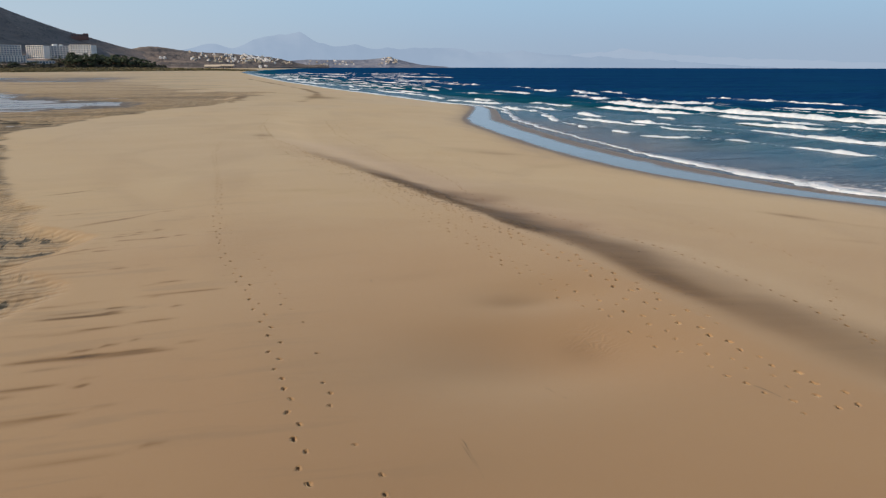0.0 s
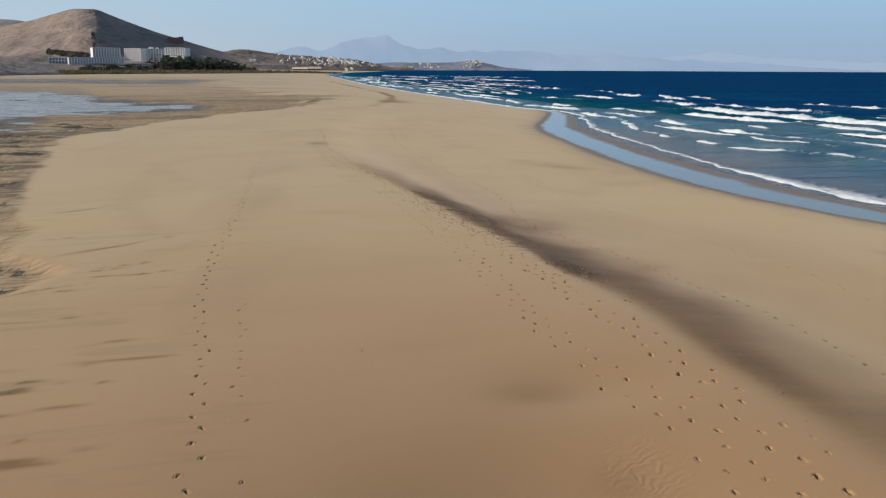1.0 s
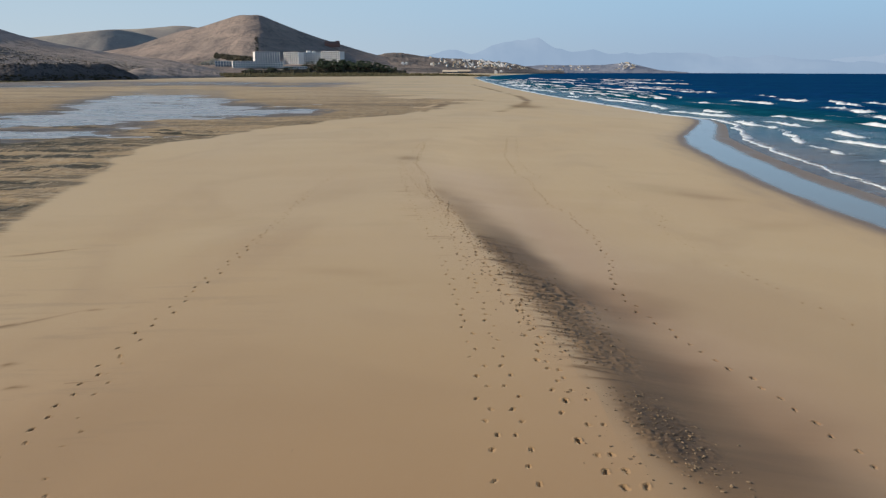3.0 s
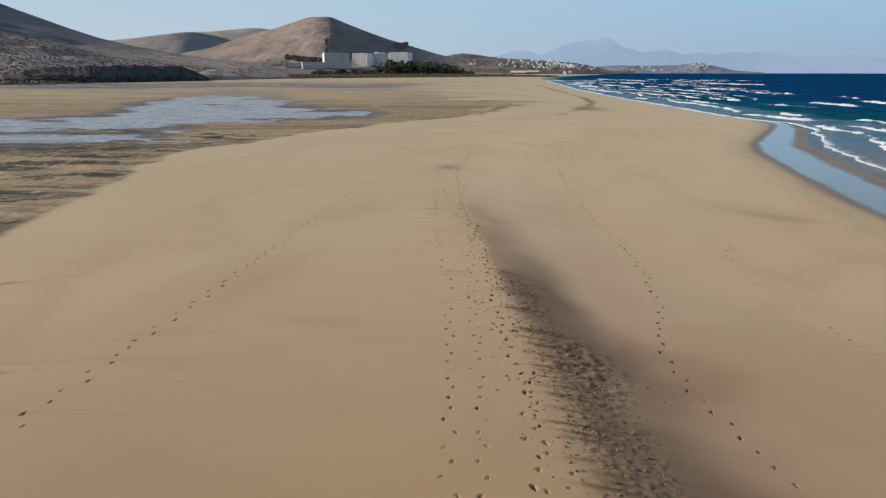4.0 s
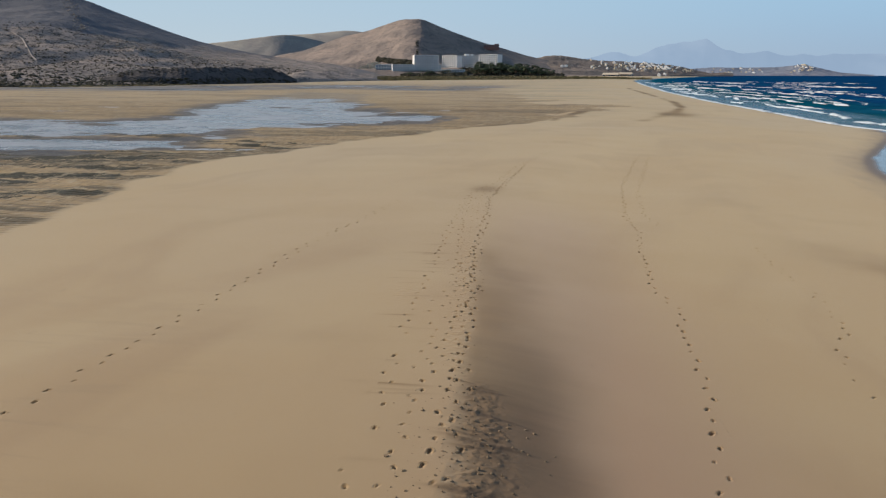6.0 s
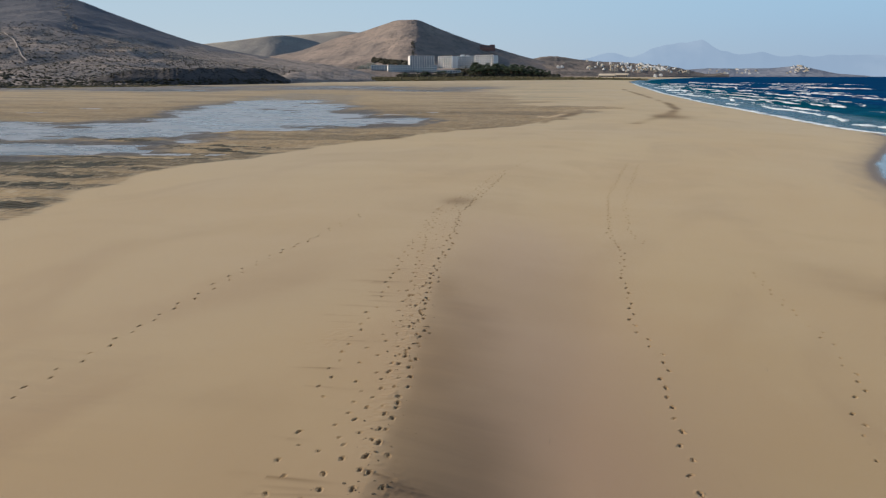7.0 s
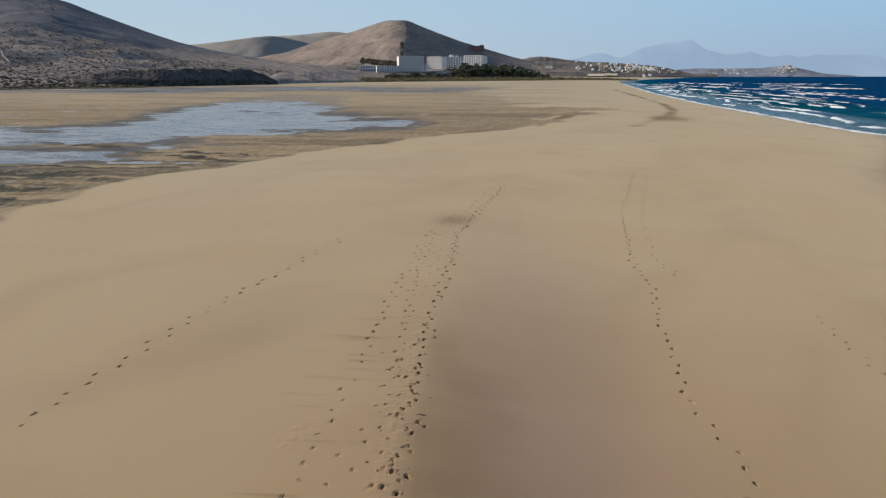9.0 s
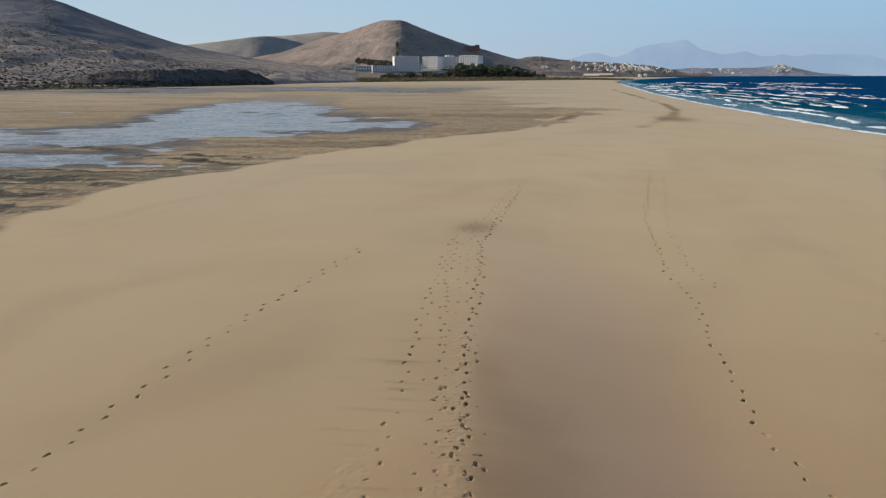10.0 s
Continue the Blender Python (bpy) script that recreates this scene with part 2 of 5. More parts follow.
def sea_material():
    m = bpy.data.materials.new("sea_water")
    n = Net(m)
    foam, depth = n.attr("foam"), n.attr("depth")
    patch = n.noise(0.05, (0.5, 1.5, 1), 5, 0.6)
    c = n.mix(n.ranged(depth, 0.0, 0.10), (0.17, 0.14, 0.125), (0.016, 0.09, 0.12))
    c = n.mix(n.ranged(depth, 0.10, 0.42), c, (0.005, 0.092, 0.132))
    c = n.mix(n.ranged(depth, 0.38, 1.0), c, (0.005, 0.052, 0.165))
    c = n.mix(n.maths("MULTIPLY", n.ranged(patch, 0.45, 0.7), 0.3), c, (0.0, 0.04, 0.07))
    c = n.mix(n.maths("MULTIPLY", n.ranged(n.noise(0.35, (0.35, 1.8, 1), 6, 0.7, 10), 0.4, 0.68), 0.45), c, (0.0, 0.022, 0.065))
    c = n.mix(n.maths("MULTIPLY", n.ranged(n.noise(0.13, (0.3, 2.0, 1), 5, 0.65, 8), 0.52, 0.72), 0.35), c, (0.01, 0.11, 0.18))
    c = n.mix(n.maths("MULTIPLY", n.ranged(n.noise(0.012, (0.35, 2.2, 1), 5, 0.6, 6), 0.42, 0.62), n.ranged(depth, 0.999, 1.0, 0.55, 0.3)), c, (0.006, 0.09, 0.18))
    lace = n.noise(0.9, (0.7, 1.3, 1), 7, 0.7, 0, 1.2)
    cap = n.noise(0.16, (0.5, 2.2, 1), 6, 0.7, 0, 0.6)
    f = n.ranged(n.maths("ADD", n.maths("MULTIPLY", foam, 0.62), n.maths("MULTIPLY", lace, 0.75)), 0.72, 0.95)
    f = n.maths("MAXIMUM", f, n.maths("MULTIPLY", n.ranged(cap, 0.72, 0.8), n.ranged(depth, 0.2, 0.5)))
    c = n.mix(f, c, (0.82, 0.84, 0.85))
    chop = n.bump(n.noise(0.9, (0.7, 1.6, 1), 6, 0.65, 12), 0.9, 0.35)
    chop = n.bump(n.noise(0.17, (0.5, 1.8, 1), 4, 0.6, 8), 0.8, 1.4, chop)
    n.out(Base_Color=c, Roughness=n.mixf(f, 0.22, 0.8), Normal=chop, Specular_IOR_Level=n.mixf(f, n.ranged(depth, 0.06, 0.4, 0.09, SEA_GLOSS), 0.1))
    return m


def lagoon_material():
    """A skin of water over silt, ruffled by the wind in patches, their sky reflection painted pale."""
    m = bpy.data.materials.new("lagoon_water")
    n = Net(m)
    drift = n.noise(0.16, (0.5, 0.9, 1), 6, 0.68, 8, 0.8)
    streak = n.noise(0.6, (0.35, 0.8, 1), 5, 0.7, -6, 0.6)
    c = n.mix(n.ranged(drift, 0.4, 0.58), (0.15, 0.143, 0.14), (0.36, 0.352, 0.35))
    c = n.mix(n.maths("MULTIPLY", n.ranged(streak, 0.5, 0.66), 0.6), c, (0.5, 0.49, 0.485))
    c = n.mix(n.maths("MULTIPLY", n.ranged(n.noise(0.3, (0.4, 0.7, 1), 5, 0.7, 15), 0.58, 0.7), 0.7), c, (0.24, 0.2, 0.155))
    nrm = n.bump(n.noise(0.5, (1, 1, 1), 4), 0.7, 0.12)
    n.out(Base_Color=c, Roughness=n.ranged(drift, 0.35, 0.6, 0.2, 0.34), Specular_IOR_Level=0.5, Normal=n.bump(n.noise(2.5, (1, 1, 1), 4), 0.6, 0.06, nrm))
    return m


def slope_material(name, pale, brown, bush, size, dense, strata=0.0, upper_shade=False, relief=1.0):
    """Dry hillside: earth of two colours, pale rock, and scrub in fine dots that gathers in drifts."""
    m = bpy.data.materials.new(name)
    n = Net(m)
    broad = n.noise(0.16 / size * 0.1, (1, 1, 2.5), 5, 0.6, 0, 0.8)
    c = n.mix(n.ranged(broad, 0.36, 0.64), pale, brown)
    if strata:
        ledge = n.noise(0.03, (0.3, 0.3, 3.0), 6, 0.7)
        c = n.mix(n.maths("MULTIPLY", n.ranged(ledge, 0.48, 0.62), strata), c, brown)
    dots = n.noise(0.9 / size, (1, 0.4, 1), 4, 0.75)
    drift = n.noise(0.07 / size, (1, 1, 3.0), 5, 0.65, 0, 0.5)
    lo = n.ranged(drift, 0.3, 0.72, 0.64, 0.42)
    c = n.mix(n.maths("MULTIPLY", n.ranged(n.maths("SUBTRACT", dots, lo), 0.0, 0.07), dense), c, bush)
    if upper_shade:                            # shade painted over the upper slope, broken up like scrub
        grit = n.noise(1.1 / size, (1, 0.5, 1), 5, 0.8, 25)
        c = n.mix(n.ranged(n.maths("ADD", n.attr("upper_shade"), n.maths("MULTIPLY", n.maths("SUBTRACT", grit, 0.5), 1.5)), 0.28, 0.72, 0.0, 0.92), c, (0.15, 0.158, 0.178))
    rocks = n.noise(0.8 / size, (1, 0.4, 1), 3, 0.8, 10)
    c = n.mix(n.maths("MULTIPLY", n.ranged(rocks, 0.63, 0.7), 0.55), c, tuple(min(1, 1.45 * v) for v in pale))
    bumpy = n.bump(n.noise(0.2 / size, (1, 1, 1), 5, 0.6), 0.5 * relief, 3.0 * size)
    bumpy = n.bump(n.noise(0.025 / size, (1, 1, 0.6), 4, 0.6), 0.5 * relief, 14.0 * size, bumpy)
    n.out(Base_Color=c, Roughness=0.95, Normal=bumpy, Specular_IOR_Level=0.1)
    return m


SAND_A, SAND_B, SAND_C, SEA_GLOSS = (0.44, 0.311, 0.158), (0.416, 0.278, 0.133), (0.315, 0.2, 0.1), 0.0
SAND_D = (0.365, 0.222, 0.108)
SAND = sand_material()
WATER = sea_material()
FOAM = material("foam", (0.74, 0.79, 0.82), 0.85, ((1.5, 0.7, 0.3), (6, 0.6, 0.1)), ((0.55, 0.64, 0.7), 0.9))
LAGOON = lagoon_material()
HILL_SAND = slope_material("hill_earth", (0.37, 0.295, 0.245), (0.25, 0.21, 0.185), (0.10, 0.095, 0.09), 3.2, 0.6, 0.6, relief=0.75)
HILL_DARK = slope_material("scrubby_lava_slope", (0.40, 0.335, 0.29), (0.27, 0.235, 0.21), (0.06, 0.057, 0.053), 1.0, 0.92, upper_shade=True, relief=0.8)
# far hills: distance haze put in by paler earth and greyer bush colours
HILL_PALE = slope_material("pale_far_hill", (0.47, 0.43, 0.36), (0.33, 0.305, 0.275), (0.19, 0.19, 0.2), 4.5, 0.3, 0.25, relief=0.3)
WHITE = material("white_render", (0.86, 0.85, 0.82), 0.85, ((3, 0.1, 0.02),), ((0.80, 0.79, 0.76), 0.3), vary=0.08)
CREAM = material("cream_render", (0.62, 0.53, 0.40), 0.85, ((3, 0.1, 0.02),), ((0.56, 0.48, 0.37), 0.3), vary=0.2)
RED = material("red_render", (0.29, 0.15, 0.12), 0.9, ((2, 0.2, 0.05),), ((0.24, 0.13, 0.11), 0.2))
GLASS = material("dark_window", (0.06, 0.09, 0.13), 0.12, spec=0.6)
GLAZING = material("blue_glazing", (0.11, 0.19, 0.29), 0.15, spec=0.6)
LEAF = material("palm_green", (0.035, 0.055, 0.025), 0.7, (), ((0.06, 0.075, 0.035), 0.6), vary=0.35)
BARK = material("palm_bark", (0.16, 0.12, 0.085), 0.9, ((4, 0.6, 0.1),), ((0.11, 0.085, 0.06), 2))
SHRUB = material("dry_shrub", (0.075, 0.065, 0.04), 0.9, (), ((0.035, 0.035, 0.022), 0.08))
REED = material("salt_marsh", (0.15, 0.115, 0.05), 0.9, (), ((0.085, 0.085, 0.035), 0.05))
ROCK = material("pale_rock", (0.48, 0.40, 0.31), 0.9, ((1, 0.6, 0.2),), ((0.36, 0.3, 0.24), 0.3))


# ---- mesh helpers ----
def mesh_object(name, verts, faces, mat, parent=None, smooth_shade=True):
    me = bpy.data.meshes.new(name)
    verts, faces = np.asarray(verts, np.float32), np.asarray(faces, np.int32)
    k = faces.shape[1]
    me.vertices.add(len(verts)), me.vertices.foreach_set("co", verts.ravel())
    me.loops.add(faces.size), me.loops.foreach_set("vertex_index", faces.ravel())
    me.polygons.add(len(faces)), me.polygons.foreach_set("loop_start", np.arange(0, faces.size, k, dtype=np.int32))
    me.polygons.foreach_set("use_smooth", np.full(len(faces), smooth_shade))
    me.update(calc_edges=True)
    me.validate()
    me.materials.append(mat)
    ob = new(name, me)
    ob.parent = parent
    return ob


def attribute(ob, name, values):
    a = ob.data.attributes.new(name, "FLOAT", "POINT")
    a.data.foreach_set("value", np.asarray(values, np.float32))


def part(name, bm, mat, parent, label=""):
    me = bpy.data.meshes.new(name)
    bm.to_mesh(me), bm.free()
    me.materials.append(mat)
    ob = new(name, me)
    ob.parent = parent
    return tagged(ob, label)


def grid_faces(ni, nj):
    """Quads of a lattice of ni x nj vertices, j fastest."""
    i, j = np.meshgrid(np.arange(ni - 1), np.arange(nj - 1), indexing="ij")
    a = (i * nj + j).ravel()
    return np.stack([a, a + nj, a + nj + 1, a + 1], 1)


def spread(start, step, ratio, stop):
    """Growing steps outwards from start to stop."""
    out, x, s = [], start, step
    while abs(x - start) < abs(stop - start):
        s *= ratio
        x += math.copysign(s, stop - start)
        out.append(x)
    return out


def at(az, dist):
    a = radians(az)
    return EYE_REF[0] + dist * math.sin(a), EYE_REF[1] + dist * math.cos(a)


# ---- the beach ----
shore = line([(-400, 60), (0, 46), (41.7, 40.2), (47, 37.7), (51.4, 36.2), (57, 35.0), (64, 34.0), (73, 33.9), (82, 34.3), (96, 35.6), (113, 37.5), (121, 38.6), (132, 41.2), (148, 47.2), (160, 51.6), (172, 55.2), (180, 55.6), (190, 53), (245, 50), (322, 45.5), (460, 42), (710, 42), (1100, 46), (1500, 80), (1900, 150), (2400, 240), (3000, 330), (6000, 700)])
swash = line([(-400, 4), (30, 4), (45, 5.5), (65, 8), (95, 8), (120, 9), (142, 7.5), (160, 6), (172, 4), (182, 1.5), (200, 1), (6000, 1)])
crest = line([(-60, 16), (10, 14.6), (15, 14.2), (20, 13.9), (24, 13.8), (30, 13.5), (35, 13.0), (40, 12.6), (45, 12.0), (50, 11.4), (57, 10.6), (63, 9.8), (70, 8.8), (78, 7.9), (84, 7.3), (92, 6.1), (108, 6.6), (124, 8.8), (160, 14)])
crest_up = line([(-60, 0.3), (10, 0.36), (25, 0.42), (36, 0.38), (46, 0.3), (58, 0.2), (66, 0.13), (80, 0.1), (95, 0.06), (130, 0.0), (160, 0)])
bank = line([(-400, -14), (10, -8), (26, -6.6), (29, -5.6), (31.5, -5.1), (35, -6.9), (38, -5.9), (40.5, -5.4), (43.5, -7.8), (55, -10.6), (62, -12), (69, -14.1), (81, -16.5), (86.5, -17.2), (92, -18.9), (96, -20.1), (100, -20.6), (105, -21.4), (110, -21.6), (113.5, -21), (116, -19.8), (122, -17.8), (128, -16.6), (135, -15.8), (139, -14), (145, -12.1), (152, -9.5), (158, -8), (164, -6.4), (173, -1), (181, 5.2), (195, 6.2), (214, 8.7), (243, 9.4), (260, 4), (330, -20), (500, -50), (1200, -100), (6000, -2000)])
pool = [(-320, 160), (-150, 170), (-82, 172), (-68, 162), (-71, 173), (-67.6, 181), (-68.6, 196), (-78, 218), (-86, 249), (-98, 292), (-114, 359), (-125, 410), (-99, 385), (-75, 351), (-57, 270), (-52, 256), (-41, 226), (-31, 208), (-20, 202), (-15.4, 184), (-22, 177), (-28, 171), (-31.7, 161), (-37, 160), (-39, 153), (-36.4, 142), (-41, 143.6), (-52.5, 143), (-57, 138), (-320, 112)]
puddle = [(-320, 108), (-120, 128), (-53, 134), (-41, 134.6), (-37, 128), (-38.5, 122), (-42.5, 119.6), (-110, 104), (-320, 70)]


def beach_height(x, y):
    cx, cz, bx, sx = crest(y), crest_up(y), bank(y), shore(y)
    fade = 1 - smooth(105, 170, y)
    plateau = 0.05 - 0.12 * smooth(45, 75, y)
    u = np.clip((cx - x) / 11, 0, 1)
    left = plateau + cz * (1 - u) ** 1.5 * 0.8 - 0.22 * smooth(0, 1, (4 - x) / np.maximum(4 - bx, 3))
    drop = 0.56 * fade
    edge = smooth(0, 1, (x - cx + 0.4) / (4.2 + 2.6 * smooth(55, 75, y) + 3.8 * smooth(38, 30, y)))
    right = plateau + cz * 0.8 - drop * edge
    low = np.clip((x - cx - 3) / np.maximum(sx - cx - 3, 4), 0, 1)
    right = right + (SEA + 0.06 - (plateau + cz * 0.8 - drop)) * low ** 1.35
    h = np.where(x < cx, left, right)
    sw = swash(y)
    past = x - sx
    h = np.where(past > 0, SEA + 0.06 - 0.08 * past / sw - 0.012 * np.maximum(past - sw, 0), h)
    h = np.maximum(h, -6)
    # the bank down to the tidal flat, with the pool in it
    rag = 0.7 * fractal(x / 7, y / 5, 3, 5)
    down = smooth(0, 1, (bx + rag - x) / (1.3 + 2.4 * smooth(50, 80, y))) * (1 - 0.75 * smooth(220, 400, y))
    d = near_line(x, y, pool + pool[:1])
    sd = np.where(inside(x, y, pool), d, -d)
    d = near_line(x, y, puddle + puddle[:1])
    sd = np.maximum(sd, np.where(inside(x, y, puddle), d, -d))
    bed = -0.46 + 0.07 * fractal(x / 26, y / 13, 4, 31, 0.6) + 0.12 * fractal(x / 7, y / 6, 4, 37, 0.75) - 0.31 * smooth(-5, 6, sd + 2.5 * fractal(x / 12, y / 9, 3, 35)) + 0.05 * smooth(60, 10, bx - x)
    bed = bed + 0.1 * smooth(112, 100, y) * smooth(0, -6, sd)
    bed = bed + np.where(y > 420, 0.08, 0.0) * smooth(420, 700, y)
    h = h * (1 - down) + bed * down
    # broad soft undulation of blown sand
    soft = smooth(-2, 8, x - bx) * smooth(2, 12, sx - x)
    h = h + soft * (0.05 * fractal(x / 11 + 3, y / 8, 2, 11) + 0.005 * fractal(x / 3.2, y / 2.6, 2, 17))
    h = h - soft * 0.44 * np.exp(-((x - 8.4) / 3.8) ** 2 - ((y - 19.6) / 3.1) ** 2) - soft * 0.2 * np.exp(-((x - 10.3) / 2.4) ** 2 - ((y - 24.6) / 1.6) ** 2)
    # inland rise behind the flat
    return h + 2.5 * smooth(0, 1, (np.hypot(x, y) - 1500) / 800) * smooth(60, -400, x - sx)


TAILS = [(-4.9, 19.0, 3.8, .26, 5), (-3.6, 23.0, 5.0, .2, 4), (-4.6, 25.5, 6.0, .22, 3), (-5.2, 28.5, 5.0, .2, 6), (-6, 30.5, 5.5, .16, 4), (-5.6, 33.3, 5.0, .18, 8),
         (-6.8, 36.5, 5.0, .22, 30), (-5.6, 43.6, 5.0, .34, 36), (-4.4, 40.0, 3.4, .16, 20), (-3.5, 16.6, 4.0, .22, 6), (-5.4, 21.0, 3.6, .2, 6), (-4.6, 14.5, 4.0, .18, 8), (-9, 55, 4, .3, 28), (-5, 27.0, 3.4, .14, 4)]


_r = random.Random(31)
for _ in range(18):                      # scoured lines above the bank
    ty = _r.uniform(17, 47)
    TAILS.append((float(bank(ty)) + _r.uniform(0.8, 4.2), ty, _r.uniform(2.5, 4.6), _r.uniform(0.09, 0.17), _r.uniform(3, 16)))
for _ in range(46):                      # wind tails off the broken crest, to the lee and over the back of the ridge
    ty = _r.uniform(39, 58)
    TAILS.append((float(crest(ty)) + _r.uniform(-0.3, 0.7), ty, _r.uniform(0.7, 2.2), _r.uniform(0.1, 0.17), _r.uniform(-12, 4)))
for _ in range(26):
    ty = _r.uniform(52, 82)
    TAILS.append((float(crest(ty)) - _r.uniform(1.0, 2.2), ty, _r.uniform(-3.6, -1.2), _r.uniform(0.1, 0.2), _r.uniform(-4, 6)))


# soft stains of dark sand blown over the open beach: x, y, length, width, turn, strength
STAINS = [(31, 38.8, 2.0, 0.55, -62, 0.42), (33, 35, 2.4, 0.5, -55, 0.2), (29, 31.4, 1.6, 0.5, -40, 0.22), (24.2, 82, 5.0, 2.0, -40, 0.15), (27.5, 76, 3.5, 1.2, -40, 0.22), (28, 66, 6, 2.2, 30, 0.18), (24, 79, 5, 2.5, -20, 0.12),
          (9, 109, 3, 1.0, 20, 0.16), (5.5, 50.6, 2.6, 1.0, -10, 0.2), (7.3, 49, 1.5, 0.6, 10, 0.14), (5, 61, 3.2, 1.1, 6, 0.14), (3.2, 73, 3.4, 1.4, 8, 0.12), (4.2, 33, 3, 0.9, 6, 0.12), (6.8, 28.5, 2.6, 0.7, 4, 0.14), (-1.5, 62, 4, 1.1, 10, 0.12)]
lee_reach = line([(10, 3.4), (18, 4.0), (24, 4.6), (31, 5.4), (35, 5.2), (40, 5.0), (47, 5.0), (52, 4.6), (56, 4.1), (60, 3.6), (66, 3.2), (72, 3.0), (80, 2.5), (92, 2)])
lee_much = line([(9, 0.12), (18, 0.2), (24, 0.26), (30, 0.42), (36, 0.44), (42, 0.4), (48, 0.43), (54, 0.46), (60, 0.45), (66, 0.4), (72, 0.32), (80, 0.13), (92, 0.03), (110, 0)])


def dark_mask(x, y):
    """Where heavy dark sand lies, and where shade of lee and hollows is painted with it."""
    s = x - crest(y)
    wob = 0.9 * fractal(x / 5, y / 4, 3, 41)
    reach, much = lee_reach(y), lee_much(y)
    # lee slope: dark sand and soft lee shade painted together
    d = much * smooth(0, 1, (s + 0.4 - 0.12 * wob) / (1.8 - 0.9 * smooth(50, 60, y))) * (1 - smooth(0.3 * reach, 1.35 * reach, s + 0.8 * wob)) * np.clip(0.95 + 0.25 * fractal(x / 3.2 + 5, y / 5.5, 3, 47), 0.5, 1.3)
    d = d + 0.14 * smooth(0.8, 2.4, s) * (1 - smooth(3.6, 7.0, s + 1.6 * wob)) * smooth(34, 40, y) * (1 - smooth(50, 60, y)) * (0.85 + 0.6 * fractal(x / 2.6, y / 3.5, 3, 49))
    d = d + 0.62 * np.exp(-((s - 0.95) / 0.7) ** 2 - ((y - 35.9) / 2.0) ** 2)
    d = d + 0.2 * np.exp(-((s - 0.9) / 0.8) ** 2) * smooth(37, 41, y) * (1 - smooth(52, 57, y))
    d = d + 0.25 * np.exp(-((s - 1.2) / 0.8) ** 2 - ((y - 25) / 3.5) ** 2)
    d = d + 0.15 * np.exp(-((x - 9.0) / 5.0) ** 2 - ((y - 16.0) / 2.5) ** 2) + 0.2 * np.exp(-((s - 3.4) / 2.6) ** 2 - ((y - 19.5) / 6) ** 2)
    # shade on the flanks of the two sand hollows, painted as darker sand
    d = d + 0.16 * np.exp(-((x - 6.2) / 3.4) ** 2 - ((y - 19.6) / 1.7) ** 2) + 0.3 * np.exp(-((x - 9.2) / 1.5) ** 2 - ((y - 24.6) / 0.9) ** 2)
    d = d + 0.34 * np.exp(-((x - 5.9) / 1.3) ** 2 - ((y - 94.5) / 2.2) ** 2)
    for tx, ty, ln, w, turn, much in STAINS:
        ca, sa = math.cos(radians(turn)), math.sin(radians(turn))
        u, v = (x - tx) * ca + (y - ty) * sa, -(x - tx) * sa + (y - ty) * ca
        d = d + much * np.exp(-(u / ln) ** 2 - ((v + 0.4 * w * wob) / w) ** 2)
    d = d + 0.2 * np.exp(-((x - 9.7) / 0.8) ** 2 - ((y - 20.3) / 1.3) ** 2)
    ln_d = near_line(x, y, [(26, 520), (31, 380), (33.5, 297), (32, 250), (29, 225), (20, 184)])
    d = d + 0.75 * np.exp(-(ln_d / 1.5) ** 2) * (0.6 + 0.5 * fractal(x / 7, y / 20, 2, 19)) + 0.4 * np.exp(-((x - 28) / 5) ** 2 - ((y - 212) / 14) ** 2)
    d = d + 0.45 * np.exp(-(near_line(x, y, [(-12, 147), (-7, 164), (-1, 173), (5.5, 182), (8.9, 214), (9.6, 240)]) / 1.7) ** 2) * np.clip(0.9 + 0.8 * fractal(x / 4, y / 9, 3, 29), 0, 1.6)
    order = np.nonzero((np.abs(x) < 40) & (y > 5) & (y < 100))[0]
    order = order[np.argsort(y[order])]
    rows_y = y[order]
    for tx, ty, ln, w, turn in TAILS:
        tall = abs(ln * math.sin(radians(turn))) + 1.2
        k0 = order[np.searchsorted(rows_y, ty - tall):np.searchsorted(rows_y, ty + tall)]
        k0 = k0[np.abs(x[k0] - tx) < abs(ln) + 0.6]
        ca, sa = math.cos(radians(turn)), math.sin(radians(turn))
        u, v = (x[k0] - tx) * ca + (y[k0] - ty) * sa, -(x[k0] - tx) * sa + (y[k0] - ty) * ca
        v = v + 0.1 * np.sin(u * 1.4 + ty * 3) * (1 if ln > 2.5 else 0)
        v = np.where(v > 0, v * 1.8, v * 0.7)
        k = u / ln
        d[k0] += ((0.55 if ln > 2.4 else 0.3) if ln > 0 else 0.24) * np.exp(-(v / (0.65 * w * np.clip(1.1 - k, 0.12, 1.2))) ** 2) * smooth(-0.5, 0.2, k) * (1 - smooth(0.3, 1.0, k))
    return np.clip(d, 0, 1)


def trail(points, step=0.68, wide=0.085, size=0.74, jitter=0.05, seed=1, keep=1.0):
    """Footfalls along a polyline: (x, y, heading, size)."""
    rng = random.Random(seed)
    out, left, carry = [], 1, 0.0
    for (ax, ay), (bx, by) in zip(points, points[1:]):
        ln = math.hypot(bx - ax, by - ay)
        ux, uy = (bx - ax) / ln, (by - ay) / ln
        s = carry
        while s < ln:
            o = left * wide + rng.gauss(0, jitter)
            if rng.random() < keep:
                out.append((ax + ux * s - uy * o, ay + uy * s + ux * o, math.atan2(uy, ux) + rng.gauss(0, 0.15) - left * 0.12, size * rng.uniform(0.75, 1.15)))
            left = -left
            s += step * rng.uniform(0.92, 1.08)
        carry = s - ln
    return out


